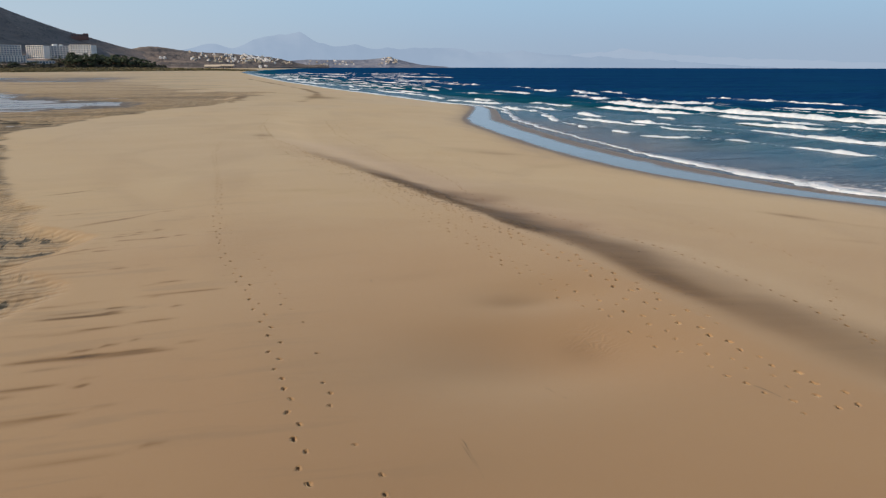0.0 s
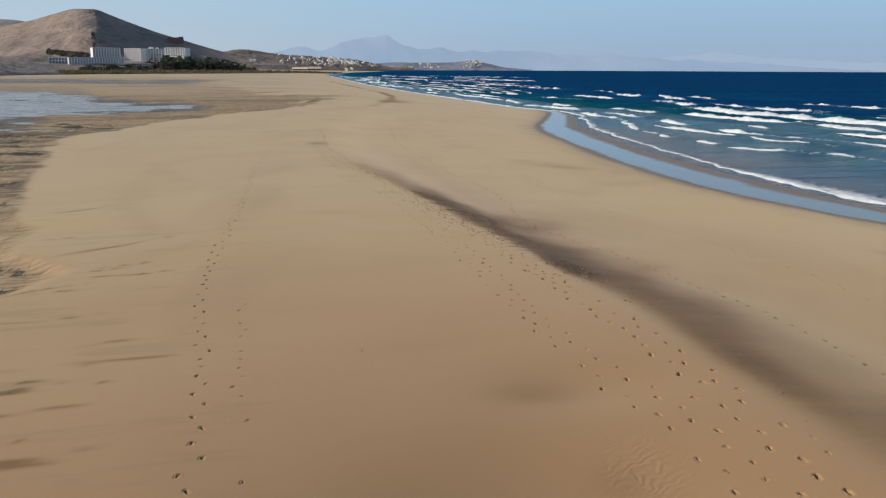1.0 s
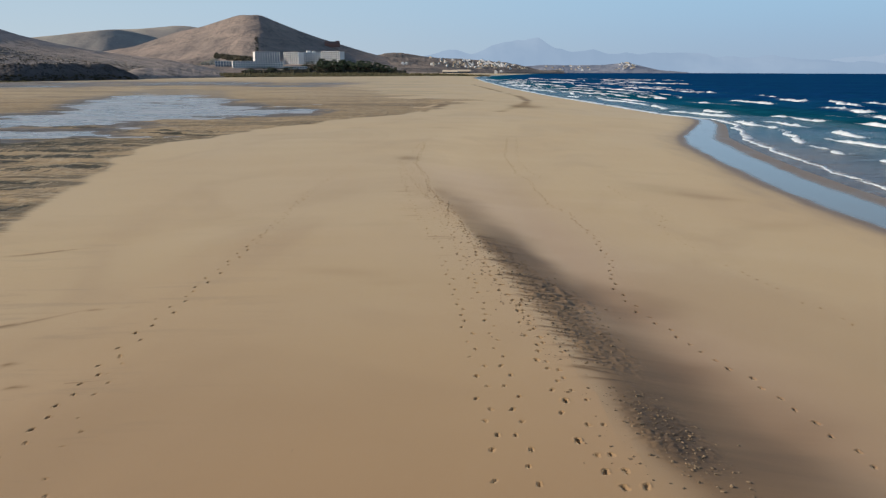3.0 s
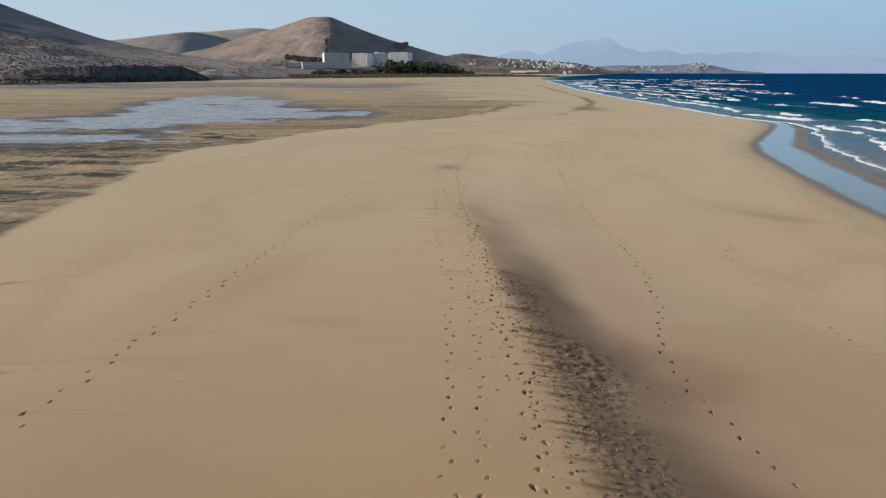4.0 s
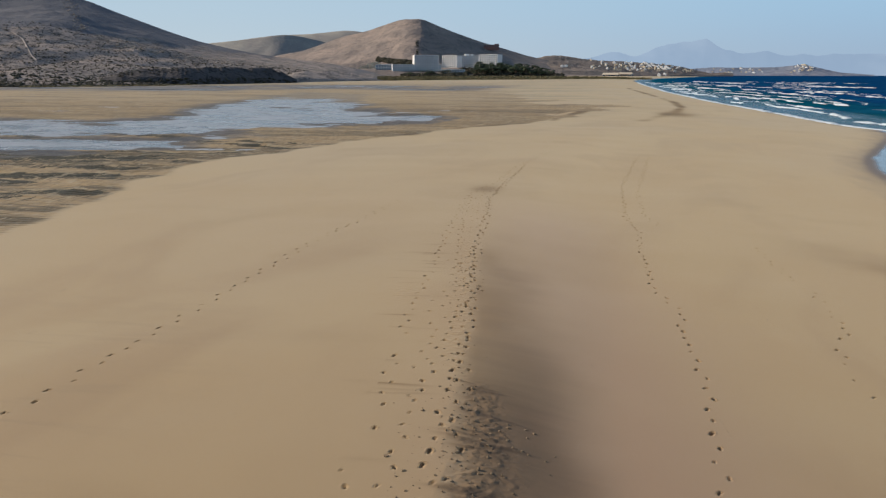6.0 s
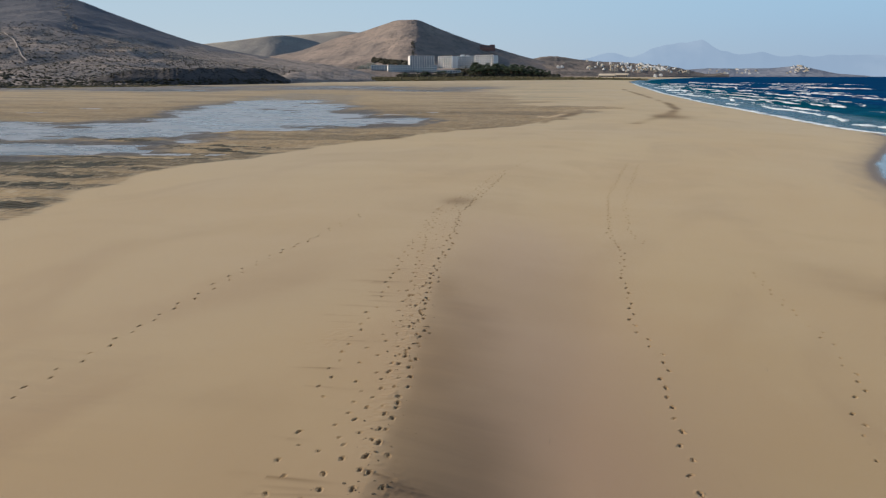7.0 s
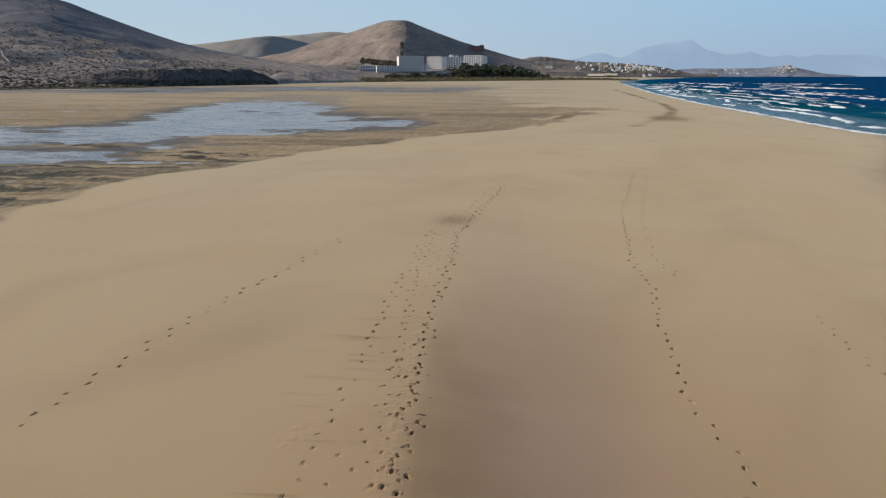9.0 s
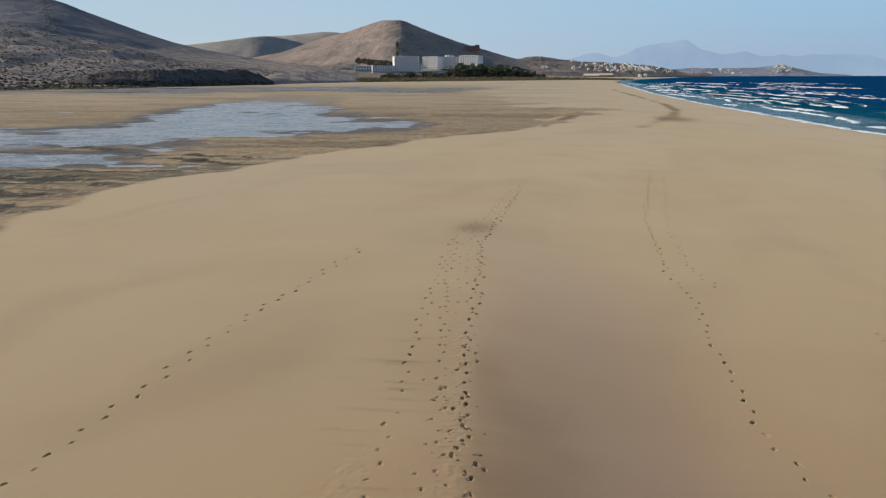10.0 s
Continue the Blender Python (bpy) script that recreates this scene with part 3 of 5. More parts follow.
TRAILS = []
TRAILS.append(("shod prints in dry sand towards the tidal flat", trail([(1.4, 12), (1.5, 17.3), (1.4, 19.6), (1.5, 22.6), (1.1, 28.2), (0.4, 33.9), (0.25, 40), (0.4, 48), (0.6, 55), (0.6, 62), (0.5, 70), (0.6, 78), (1.6, 88.6)], seed=2, wide=0.12, size=0.74)))
TRAILS.append(("shallower prints joining a second trail", trail([(3.0, 12), (2.8, 13.4), (2.6, 14.9), (2.3, 17.1), (2.5, 20.1), (2.5, 22.9), (2.2, 26), (2.0, 31), (1.8, 33.5), (1.2, 37), (0.9, 38.7), (0.4, 42)], step=0.7, seed=3, keep=0.7, size=0.56)))
TRAILS.append(("clear prints along the sand ridge", trail([(12.1, 14), (11.7, 19.2), (11.5, 22.1), (11.0, 24.9), (10.5, 28.5), (10.4, 31), (10.2, 34.8), (10.1, 40), (9.7, 45.8), (9.3, 50.8), (8.8, 57), (7.8, 64), (7.0, 72), (6.2, 80), (5.3, 92)], seed=4, size=0.68, keep=0.9)))
TRAILS.append(("prints of a second walker on the ridge", trail([(12.9, 14), (12.4, 19), (12.2, 21), (11.9, 24.4), (11.3, 26.4), (11.0, 29), (10.9, 33.2), (10.8, 38.6), (10.6, 43), (10.3, 48), (9.7, 56), (9.3, 64.5), (8.5, 68.8), (7.5, 75.5), (6.4, 82.7), (5.4, 92), (6.2, 98.7), (6.5, 107.8), (8.7, 123)], seed=5, size=0.68)))
TRAILS.append(("prints close to the crest of the ridge", trail([(13.5, 14), (13.1, 19.5), (13.0, 23), (12.8, 27), (12.5, 31.2), (12.3, 34), (11.9, 37.4), (11.8, 41), (11.5, 46), (10.8, 52), (10.2, 60), (9.9, 64.2), (9.1, 68.9), (8.4, 74), (7.8, 80.1), (7.4, 85.1), (6.8, 90.5), (6.9, 100), (7.3, 110)], seed=6, jitter=0.09, size=0.86)))
TRAILS.append(("faint prints on the crest edge", trail([(13.9, 20), (13.5, 27), (13.2, 30), (12.8, 33.3), (12.5, 36.1), (12.1, 39.1), (11.2, 52), (10.5, 58), (9.5, 64), (8.9, 69), (8.3, 73.3)], seed=7, keep=0.75, jitter=0.12, size=0.8)))
TRAILS.append(("wandering prints below the ridge", trail([(17.6, 18), (18.4, 22.8), (18.8, 28), (18.4, 33), (18.0, 35.3), (17.5, 39), (16.9, 41.4), (16.3, 44.6), (15.8, 47), (15.7, 50.1), (16.4, 55), (16.7, 61), (16.5, 66.3), (16.7, 67.8), (15.8, 71.7), (15.9, 74), (15.7, 78.7), (15.8, 83.5), (15.2, 87.6), (15.2, 102.3), (17.2, 125)], seed=8, wide=0.06, size=0.82, step=0.74)))
TRAILS.append(("second prints beside the wandering trail", trail([(16.9, 85.9), (16.3, 89), (16.3, 100.4), (18.4, 126)], seed=9, keep=0.85)))
TRAILS.append(("trampled prints where the ridge trails merge", trail([(9.5, 56), (8.8, 64), (7.9, 72), (7.1, 80), (6.3, 88), (6.0, 96)], seed=11, jitter=0.14, size=0.58, keep=0.75)))
TRAILS.append(("scuffed prints along the ridge top", trail([(10.1, 60), (9.3, 67), (8.5, 74), (7.6, 82), (6.9, 90), (6.4, 100)], seed=12, jitter=0.13, size=0.6, keep=0.7)))
TRAILS.append(("faint prints nearer the sea", trail([(17.2, 17.7), (18.2, 20), (20.2, 22.7), (21.9, 24.9), (23.7, 27.5), (23.8, 34), (22.6, 46), (21.2, 56), (20.9, 63), (21.2, 65), (22.0, 67), (21.9, 69), (22.0, 72), (21.6, 74.7), (21.2, 80.6)], seed=10, keep=0.8, size=0.7)))


# dark algae bands on the ripples of the flat: from (x, y) to (x, y), half width
ALGAE = [(-90, 106, -21.5, 112, 4.2), (-60, 104.5, -22.5, 104.5, 1.0), (-31, 94, -19.6, 98, 0.9), (-40, 84, -19, 88, 2.0), (-36, 96.5, -23, 100.5, 1.2), (-36, 79.5, -17.6, 79.4, 1.0),
         (-33, 72, -16.5, 76.5, 0.6), (-30, 61, -14.8, 69, 0.9), (-32, 132.3, -18.5, 124.6, 0.9), (-95, 136.5, -22, 133, 0.8), (-38, 118, -20, 119, 0.5), (-30, 55, -12, 58, 0.7), (-14, 41.0, -6.2, 42.0, 1.1), (-12, 37, -6.8, 38, 0.6), (-12, 33.5, -6.3, 34.5, 1.0), (-12, 29.5, -6.4, 30.4, 0.5)]


def build_ground():
    xs = np.array(spread(-12, 0.25, 1.03, -4200)[::-1] + list(np.arange(-12, 26.01, 0.25)) + list(np.arange(26.5, 48.1, 0.5)) + spread(48, 0.5, 1.04, 4600))
    ys = np.array(spread(10, 0.25, 1.12, -3000)[::-1] + list(np.arange(10, 126.01, 0.25)) + spread(126, 0.25, 1.0165, 4900))
    nx, ny = len(xs), len(ys)
    X, Y = np.meshgrid(xs, ys, indexing="ij")
    Z = beach_height(X, Y)
    K = 6
    i0, j0 = int(np.searchsorted(xs, -12)), int(np.searchsorted(ys, 10))
    prints = [p for _, ps in TRAILS for p in ps if -11 < p[0] < 25 and 11 < p[1] < 125]
    fine = np.zeros((nx - 1, ny - 1), bool)
    for px, py, _, _ in prints:
        a, b = int((px - 0.27 + 12) / 0.25), int((px + 0.27 + 12) / 0.25)
        c, d = int((py - 0.27 - 10) / 0.25), int((py + 0.27 - 10) / 0.25)
        fine[i0 + a:i0 + b + 1, j0 + c:j0 + d + 1] = True

    def crust(x, y):
        s = x - crest(y)
        m = np.exp(-((s - 0.7 - 0.03 * (55 - y)) / (0.55 + 0.03 * np.clip(57 - y, 0, 14))) ** 2) * smooth(38, 42, y) * (1 - smooth(55, 60, y)) + 0.42 * np.exp(-((s + 0.2) / 0.6) ** 2) * smooth(56, 60, y) * (1 - smooth(74, 84, y))
        m = m + 0.4 * np.exp(-((s - 1.0) / 0.8) ** 2 - ((y - 24) / 3) ** 2) + 0.8 * np.exp(-((s - 0.95) / 0.9) ** 2 - ((y - 36) / 2.2) ** 2) + 0.8 * np.exp(-((s - 1.5) / 1.0) ** 2 - ((y - 47.6) / 2.2) ** 2)
        m = m + 0.42 * np.exp(-((x - 6.9) / 0.9) ** 2 - ((y - 66.5) / 2.6) ** 2)
        return smooth(0.12, 0.7, m)
    xc, yc = (xs[1:] + xs[:-1]) / 2, (ys[1:] + ys[:-1]) / 2
    XC, YC = np.meshgrid(xc, yc, indexing="ij")
    rough_cells = crust(XC, YC) > 0
    for dx in (-0.125, 0.125):
        for dy in (-0.125, 0.125):
            rough_cells |= crust(XC + dx, YC + dy) > 0
    rough_cells &= (XC > -11) & (XC < 22) & (YC > 11) & (YC < 125)
    fine |= rough_cells
    # coarse quads
    ci, cj = np.nonzero(~fine)
    W = ny * K + 1
    key = lambda i, j: i.astype(np.int64) * W + j
    q = np.stack([key(ci * K, cj * K), key(ci * K + K, cj * K), key(ci * K + K, cj * K + K), key(ci * K, cj * K + K)], 1)
    fi, fj = np.nonzero(fine)
    quads = [q]
    for a in range(K):
        for b in range(K):
            I, J = fi * K + a, fj * K + b
            quads.append(np.stack([key(I, J), key(I + 1, J), key(I + 1, J + 1), key(I, J + 1)], 1))
    quads = np.concatenate(quads)
    keys, idx = np.unique(quads.ravel(), return_inverse=True)
    I, J = keys // W, keys % W
    gi, gj = np.minimum(I // K, nx - 2), np.minimum(J // K, ny - 2)
    u, v = (I - gi * K) / K, (J - gj * K) / K
    vx, vy = xs[gi] * (1 - u) + xs[gi + 1] * u, ys[gj] * (1 - v) + ys[gj + 1] * v
    vz = (Z[gi, gj] * (1 - u) + Z[gi + 1, gj] * u) * (1 - v) + (Z[gi, gj + 1] * (1 - u) + Z[gi + 1, gj + 1] * u) * v
    # print hollows and the broken crust
    sel = np.nonzero((vx > -12) & (vx < 26) & (vy > 10) & (vy < 126))[0]
    sel = sel[np.argsort(vy[sel])]
    sy = vy[sel]
    print_shade = np.zeros(len(vx))              # shade painted into the print hollows
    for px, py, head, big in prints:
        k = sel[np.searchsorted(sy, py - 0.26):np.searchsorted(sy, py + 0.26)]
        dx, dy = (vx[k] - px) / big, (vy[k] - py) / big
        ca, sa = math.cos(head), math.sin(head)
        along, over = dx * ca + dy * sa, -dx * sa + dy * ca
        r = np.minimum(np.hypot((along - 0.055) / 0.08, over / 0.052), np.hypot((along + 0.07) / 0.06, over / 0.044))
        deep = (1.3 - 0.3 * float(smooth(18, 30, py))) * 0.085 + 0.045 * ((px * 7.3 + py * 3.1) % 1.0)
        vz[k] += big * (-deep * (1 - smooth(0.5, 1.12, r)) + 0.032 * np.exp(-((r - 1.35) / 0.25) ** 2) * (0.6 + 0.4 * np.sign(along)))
        print_shade[k] = np.maximum(print_shade[k], (0.26 + 0.14 * math.sin(px * 9.1 + py * 5.3)) * (1 - smooth(0.55, 1.1, r)))
    cm = crust(vx[sel], vy[sel])
    k = sel[cm > 0]
    cm = cm[cm > 0]
    lump = fractal(vx[k] * 6.0, vy[k] * 6.0, 3, 61, 0.9)
    heap = np.exp(-((vx[k] - crest(vy[k]) - 1.5) / 0.9) ** 2 - ((vy[k] - 47.6) / 2.0) ** 2)
    vz[k] += cm * (0.017 * np.maximum(lump, -0.3) - 0.008) + np.clip(cm * 4, 0, 1) * heap * 0.075 * np.maximum(fractal(vx[k] * 2.6, vy[k] * 3.2, 2, 63, 0.5), -0.1)
    g = mesh_object("ground", np.stack([vx, vy, vz], 1), idx.reshape(-1, 4), SAND)
    s = vx - shore(vy)
    sw = swash(vy)
    past = s / sw
    wet = 0.34 * smooth(-7.0, 0.0, s) + 0.66 * smooth(-1.5, 0.9, s) - 0.32 * smooth(0.38, 0.62, past)
    wet = np.where(vy > 180, 0.5 * smooth(-3, 1, s), wet)
    bx = bank(vy)
    inn = inside(vx, vy, pool) | inside(vx, vy, puddle)
    d = np.minimum(near_line(vx, vy, pool + pool[:1]), near_line(vx, vy, puddle + puddle[:1]))
    away = smooth(0.1, 0.9, bx + 0.7 * fractal(vx / 7, vy / 5, 3, 5) + smooth(170, 260, vy) * 14 * fractal(vx / 30, vy / 14, 4, 6, 0.65) - vx) * (1 - smooth(500, 900, vy)) * (1 - 0.45 * smooth(200, 320, vy))
    damp = away * np.where(inn, 0.66, 0.66 * smooth(11, 0, d + 4 * fractal(vx / 14, vy / 9, 3, 93))) * smooth(-0.3, -0.44, vz)
    reach = np.hypot(vx - EYE_REF[0], vy - EYE_REF[1])
    strand = smooth(400, 450, reach + 30 * fractal(vx / 60, vy / 60, 3, 87)) * (1 - smooth(560, 700, reach)) * smooth(-20, -60, vx) * (0.6 + 0.35 * fractal(vx / 30, vy / 30, 4, 88, 0.7))
    attribute(g, "wet", np.maximum(np.maximum(wet, damp), strand))
    attribute(g, "dark", np.clip(dark_mask(vx, vy) + print_shade, 0, 1))
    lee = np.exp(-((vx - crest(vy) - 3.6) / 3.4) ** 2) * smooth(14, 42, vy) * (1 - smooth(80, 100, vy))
    attribute(g, "brown", smooth(56, 18, vy + 3 * fractal(vx / 9, vy / 9, 2, 91)))
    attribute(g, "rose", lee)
    attribute(g, "flat", away * (0.75 + 0.25 * smooth(46, 66, vy)))
    olive = np.zeros(len(vx))
    wave = 0.8 * fractal(vx / 11, vy / 9, 3, 83) + 0.5 * fractal(vx / 3, vy / 3, 2, 84)
    for ax, ay, ex, ey, w in ALGAE:
        k = (vx - ax) / (ex - ax)
        off = vy - (ay + (ey - ay) * k) + wave
        olive = np.maximum(olive, np.exp(-(off / (1.35 * w * np.clip(1.2 - 0.6 * k, 0.4, 1.2))) ** 2) * (1 - smooth(0.9, 1.06, k + 0.12 * fractal(vx / 4, vy / 2, 2, 85))) * (0.75 + 0.5 * fractal(vx / 7, vy / 3, 3, int(ay))))
    attribute(g, "olive", np.clip(olive, 0, 1) * smooth(-0.5, 1.5, bx - vx))
    attribute(g, "far_flat", smooth(150, 210, vy) * (1 - smooth(900, 1400, vy)) * smooth(28, 4, vx + 0.02 * vy))
    attribute(g, "ripple", np.exp(-((vx - 10.3) / 0.8) ** 2 - ((vy - 20.6) / 1.3) ** 2))
    attribute(g, "mud", away * smooth(46, 66, vy) * (0.35 + 0.65 * smooth(190, 115, vy)))
    attribute(g, "streak", smooth(6, -1, vx) * smooth(0, 2, vx - bx + 3) * (1 - smooth(45, 75, vy)))
    return tagged(g, "wide beach of pale golden wind-blown sand with a low ridge", "beach", kind="structure")


ground = build_ground()


def ground_z(x, y):
    return float(beach_height(np.array([float(x)]), np.array([float(y)]))[0])


# ---- the sea, the surf and the tidal pool ----
# polyline, crest height, foam width
BREAKERS = [
    ([(52, 94), (54, 91), (56, 88)], 0.3, 1.1), ([(56, 87), (58, 82), (59, 77), (61, 68), (63, 58), (66, 48)], 0.32, 1.3), ([(65, 121), (64, 109), (66, 100), (69, 90), (71, 82), (74, 70), (77, 60)], 0.4, 1.6),
    ([(71, 127), (74, 122)], 0.3, 1.2), ([(79, 162), (82, 140), (84, 130)], 0.4, 1.6), ([(84, 130), (86, 121), (84, 109), (86, 98), (90, 85), (95, 75)], 0.45, 2.0),
    ([(92, 187), (92, 165), (95, 152), (97, 127), (100, 108), (106, 92), (112, 80)], 0.7, 3.0), ([(100, 222), (98, 191)], 0.6, 2.6)]
BREAKERS += [
    ([(104, 199), (106, 183), (109, 160)], 0.6, 2.4), ([(124, 252), (120, 228)], 0.7, 3.0), ([(119, 261), (112, 228)], 0.6, 2.4),
    ([(93, 268), (98, 246)], 0.5, 2.2), ([(113, 283), (113, 261)], 0.6, 2.6), ([(120, 321), (122, 308)], 0.6, 2.6),
    ([(65, 142), (65, 130)], 0.35, 1.6), ([(52, 119), (52, 108)], 0.25, 1.2), ([(52, 102), (53, 98)], 0.2, 0.9),
    ([(74, 186), (76, 166)], 0.4, 1.8), ([(65, 167), (66, 151)], 0.35, 1.6), ([(60, 168), (60, 147)], 0.35, 1.6)]
BREAKERS += [
    ([(60, 147), (53, 121)], 0.3, 1.4), ([(76, 254), (84, 234)], 0.45, 2.2), ([(108, 387), (117, 354)], 0.7, 3.5),
    ([(58, 203), (65, 180)], 0.4, 2.0), ([(67, 207), (69, 200)], 0.4, 2.0), ([(62, 232), (60, 213)], 0.4, 2.0),
    ([(128, 200), (133, 170), (135, 150)], 0.6, 2.2), ([(58, 132), (60, 118), (62, 104), (65, 92)], 0.25, 1.0), ([(78, 112), (80, 100), (83, 88), (87, 74)], 0.35, 1.3),
    ([(69, 74), (72, 62), (76, 50)], 0.3, 1.2), ([(103, 140), (106, 124), (112, 106), (118, 92)], 0.5, 2.0), ([(114, 150), (119, 128), (126, 104)], 0.55, 2.2),
    ([(60, 64), (62, 54), (65, 45)], 0.25, 1.2)]
_r = random.Random(12)
for _ in range(9):                       # loose lines between the main breakers
    fy = _r.uniform(75, 240)
    fx = float(shore(fy) + swash(fy)) + _r.uniform(9, 62)
    ln = _r.uniform(3, 14)
    BREAKERS.append(([(fx, fy), (fx + _r.uniform(-0.5, 1.5), fy - ln / 2), (fx + _r.uniform(-0.5, 3), fy - ln)], _r.uniform(0.2, 0.4), _r.uniform(0.9, 1.7)))
for _ in range(95):                      # the far surf, seen as short broken lines
    fy = 270 * math.exp(_r.uniform(0, 1.35))
    fx = float(shore(fy)) + 5 + (fy * 0.17) * _r.random() ** 1.6
    ln = min(_r.uniform(10, 60) * (fy - 36) ** 2 / (1474 * (fx - 13)), 0.16 * fy)
    BREAKERS.append(([(fx, fy), (fx + 0.1 * ln, fy - 0.5 * ln), (fx + _r.uniform(0.0, 0.2) * ln, fy - ln)], _r.uniform(0.16, 0.34), _r.uniform(0.8, 1.6)))


def build_sea():
    xs = np.array(list(np.arange(30, 135, 0.8)) + spread(135, 0.8, 1.06, 4800))
    ys = np.array(spread(0, 1.2, 1.2, -3000)[::-1] + list(np.arange(0, 320, 1.1)) + spread(320, 1.1, 1.022, 4950))
    X, Y = np.meshgrid(xs, ys, indexing="ij")
    x, y = X.ravel(), Y.ravel()
    off = x - shore(y) - swash(y)
    calm = smooth(0, 30, off)
    z = SEA + calm * (0.16 * fractal(x / 7, y / 16, 3, 71) + 0.2 * np.sin((x * 0.95 + y * 0.12) / 1.6 + 2 * fractal(x / 30, y / 30, 2, 77)))
    foam = 0.62 * np.exp(-(np.maximum(off, 0) / 1.6) ** 2) * smooth(-0.8, 0.2, off) * (1 - 0.4 * smooth(160, 400, y))
    foam = foam + (0.16 + 0.42 * smooth(80, 50, y)) * np.exp(-((off - 3) / 5.5) ** 2) * (1 - smooth(150, 300, y))
    foam = np.maximum(foam, (0.32 - 0.14 * smooth(120, 170, y)) * smooth(3, 10, off) * (1 - smooth(50, 75, off)) * (1 - smooth(200, 420, y)))
    near = (x < 460) & (y > 20) & (y < 1150)
    for pts, h, w in BREAKERS:
        a = np.array(pts)
        k = np.nonzero(near & (x > a[:, 0].min() - 14) & (x < a[:, 0].max() + 16) & (y > a[:, 1].min() - 9) & (y < a[:, 1].max() + 9))[0]
        d = near_line(x[k], y[k], pts)
        back = near_line(x[k] - w * 1.2, y[k], pts)
        z[k] += 0.7 * h * np.exp(-(back / (w * 1.5)) ** 2)
        foam[k] = np.maximum(foam[k], 0.62 * np.exp(-(d / (1.2 * w)) ** 2))
        foam[k] = np.maximum(foam[k], 0.42 * np.exp(-(back / (2.2 * w)) ** 2))
    s = mesh_object("water", np.stack([x, y, z], 1), grid_faces(len(xs), len(ys)), WATER)
    attribute(s, "foam", np.clip(foam, 0, 1))
    attribute(s, "depth", np.clip(off * (1 + 1.2 * smooth(110, 170, y)) / 150 + 0.12 * smooth(110, 170, y), 0, 1))
    return tagged(s, "deep blue and teal sea with choppy swell and surf", "sea", kind="structure")


sea = build_sea()


def breaker(pts, h, w, seed):
    """A tumbling crest of white water along a line."""
    a = np.array(pts, float)
    seg = np.hypot(*np.diff(a, axis=0).T)
    t = np.concatenate([[0], np.cumsum(seg)])
    n = max(8, int(t[-1] / 0.55))
    s = np.linspace(0, t[-1], n)
    cx, cy = np.interp(s, t, a[:, 0]), np.interp(s, t, a[:, 1])
    cx = cx + 0.5 * fractal(s / 5, s * 0 + seed, 3, 3)
    tx, ty = np.gradient(cx), np.gradient(cy)
    ln = np.hypot(tx, ty)
    nxv, nyv = -ty / ln, tx / ln                     # seaward side
    flip = np.where(nxv < 0, -1, 1)
    nxv, nyv = nxv * flip, nyv * flip
    taper = smooth(-0.02, 0.12, s / t[-1]) * smooth(1.02, 0.86, s / t[-1])
    size = taper * np.clip(0.75 + 0.45 * fractal(s / 5.0, s * 0 + seed * 3.7, 4, 9, 0.65), 0.28, 1.3) + 0.02
    prof = [(-0.75, -0.3), (-0.6, 0.25), (-0.42, 0.62), (-0.15, 0.9), (0.1, 1.0), (0.4, 0.78), (0.8, 0.45), (1.3, -0.1)]
    verts = []
    for k, (u, v) in enumerate(prof):
        lump = 1 + 0.33 * fractal(s / 0.7 + k * 3.1, s * 0 + seed + k, 2, 13)
        o = u * w * (0.35 + 0.65 * size) * lump
        verts.append(np.stack([cx + nxv * o, cy + nyv * o, SEA + 0.05 + v * h * 1.15 * size * lump], 1))
    v = np.concatenate(verts)
    m = len(prof)
    f = grid_faces(m, n)
    ob = mesh_object("breaking_wave", v, f, FOAM)
    return tagged(ob, "white foaming crest of a breaking wave on blue sea", "wave", "breaking waves")


for i, (pts, h, w) in enumerate(BREAKERS):
    breaker(pts, h * 0.85, w * 0.55, i)


def swash_foam():
    """The thin ragged edge of foam where the water runs out on the sand."""
    ys = np.concatenate([np.arange(28, 175, 0.35), np.arange(175, 900, 1.5)])
    base = shore(ys) + swash(ys)
    v, n = [], len(ys)
    wide = 0.3 + (2.5 * smooth(85, 45, ys) + 0.7 * smooth(95, 130, ys) + 1.3 * smooth(150, 230, ys)) * (0.7 + 0.5 * fractal(ys / 3, ys * 0, 3, 21))
    for u, z in ((-0.5, -0.02), (-0.42, 0.05), (-0.1, 0.1), (0.3, 0.06), (0.6, -0.05)):
        o = u * wide + 0.5 * fractal(ys / 4, ys * 0 + 2, 3, 23) + 0.18 * fractal(ys / 0.8, ys * 0 + u * 9, 2, 25)
        v.append(np.stack([base + o, ys, SEA + z * (0.4 + 0.75 * wide)], 1))
    ob = mesh_object("swash_foam", np.concatenate(v), grid_faces(5, n), FOAM)
    return tagged(ob, "ragged white foam edge of the last wave on wet sand", "foam", kind="stuff")


swash_foam()

ys = np.concatenate([np.linspace(60, 240, 60), np.linspace(250, 900, 40)])
U, Y = np.meshgrid(np.linspace(0, 1, 60), ys, indexing="ij")
X = -420 + (bank(Y) - 2.5 + 420) * U
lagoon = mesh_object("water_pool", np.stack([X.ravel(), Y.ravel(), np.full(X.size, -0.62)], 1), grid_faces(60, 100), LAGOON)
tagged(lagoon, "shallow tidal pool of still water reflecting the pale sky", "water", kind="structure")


# ---- the hills ----
def table(pts, soft=1.0):
    p = np.array(pts, float)
    return lambda a: sum(w * np.interp(a + d * soft, p[:, 0], p[:, 1]) for d, w in ((-0.7, .15), (-0.35, .22), (0, .26), (0.35, .22), (0.7, .15)))


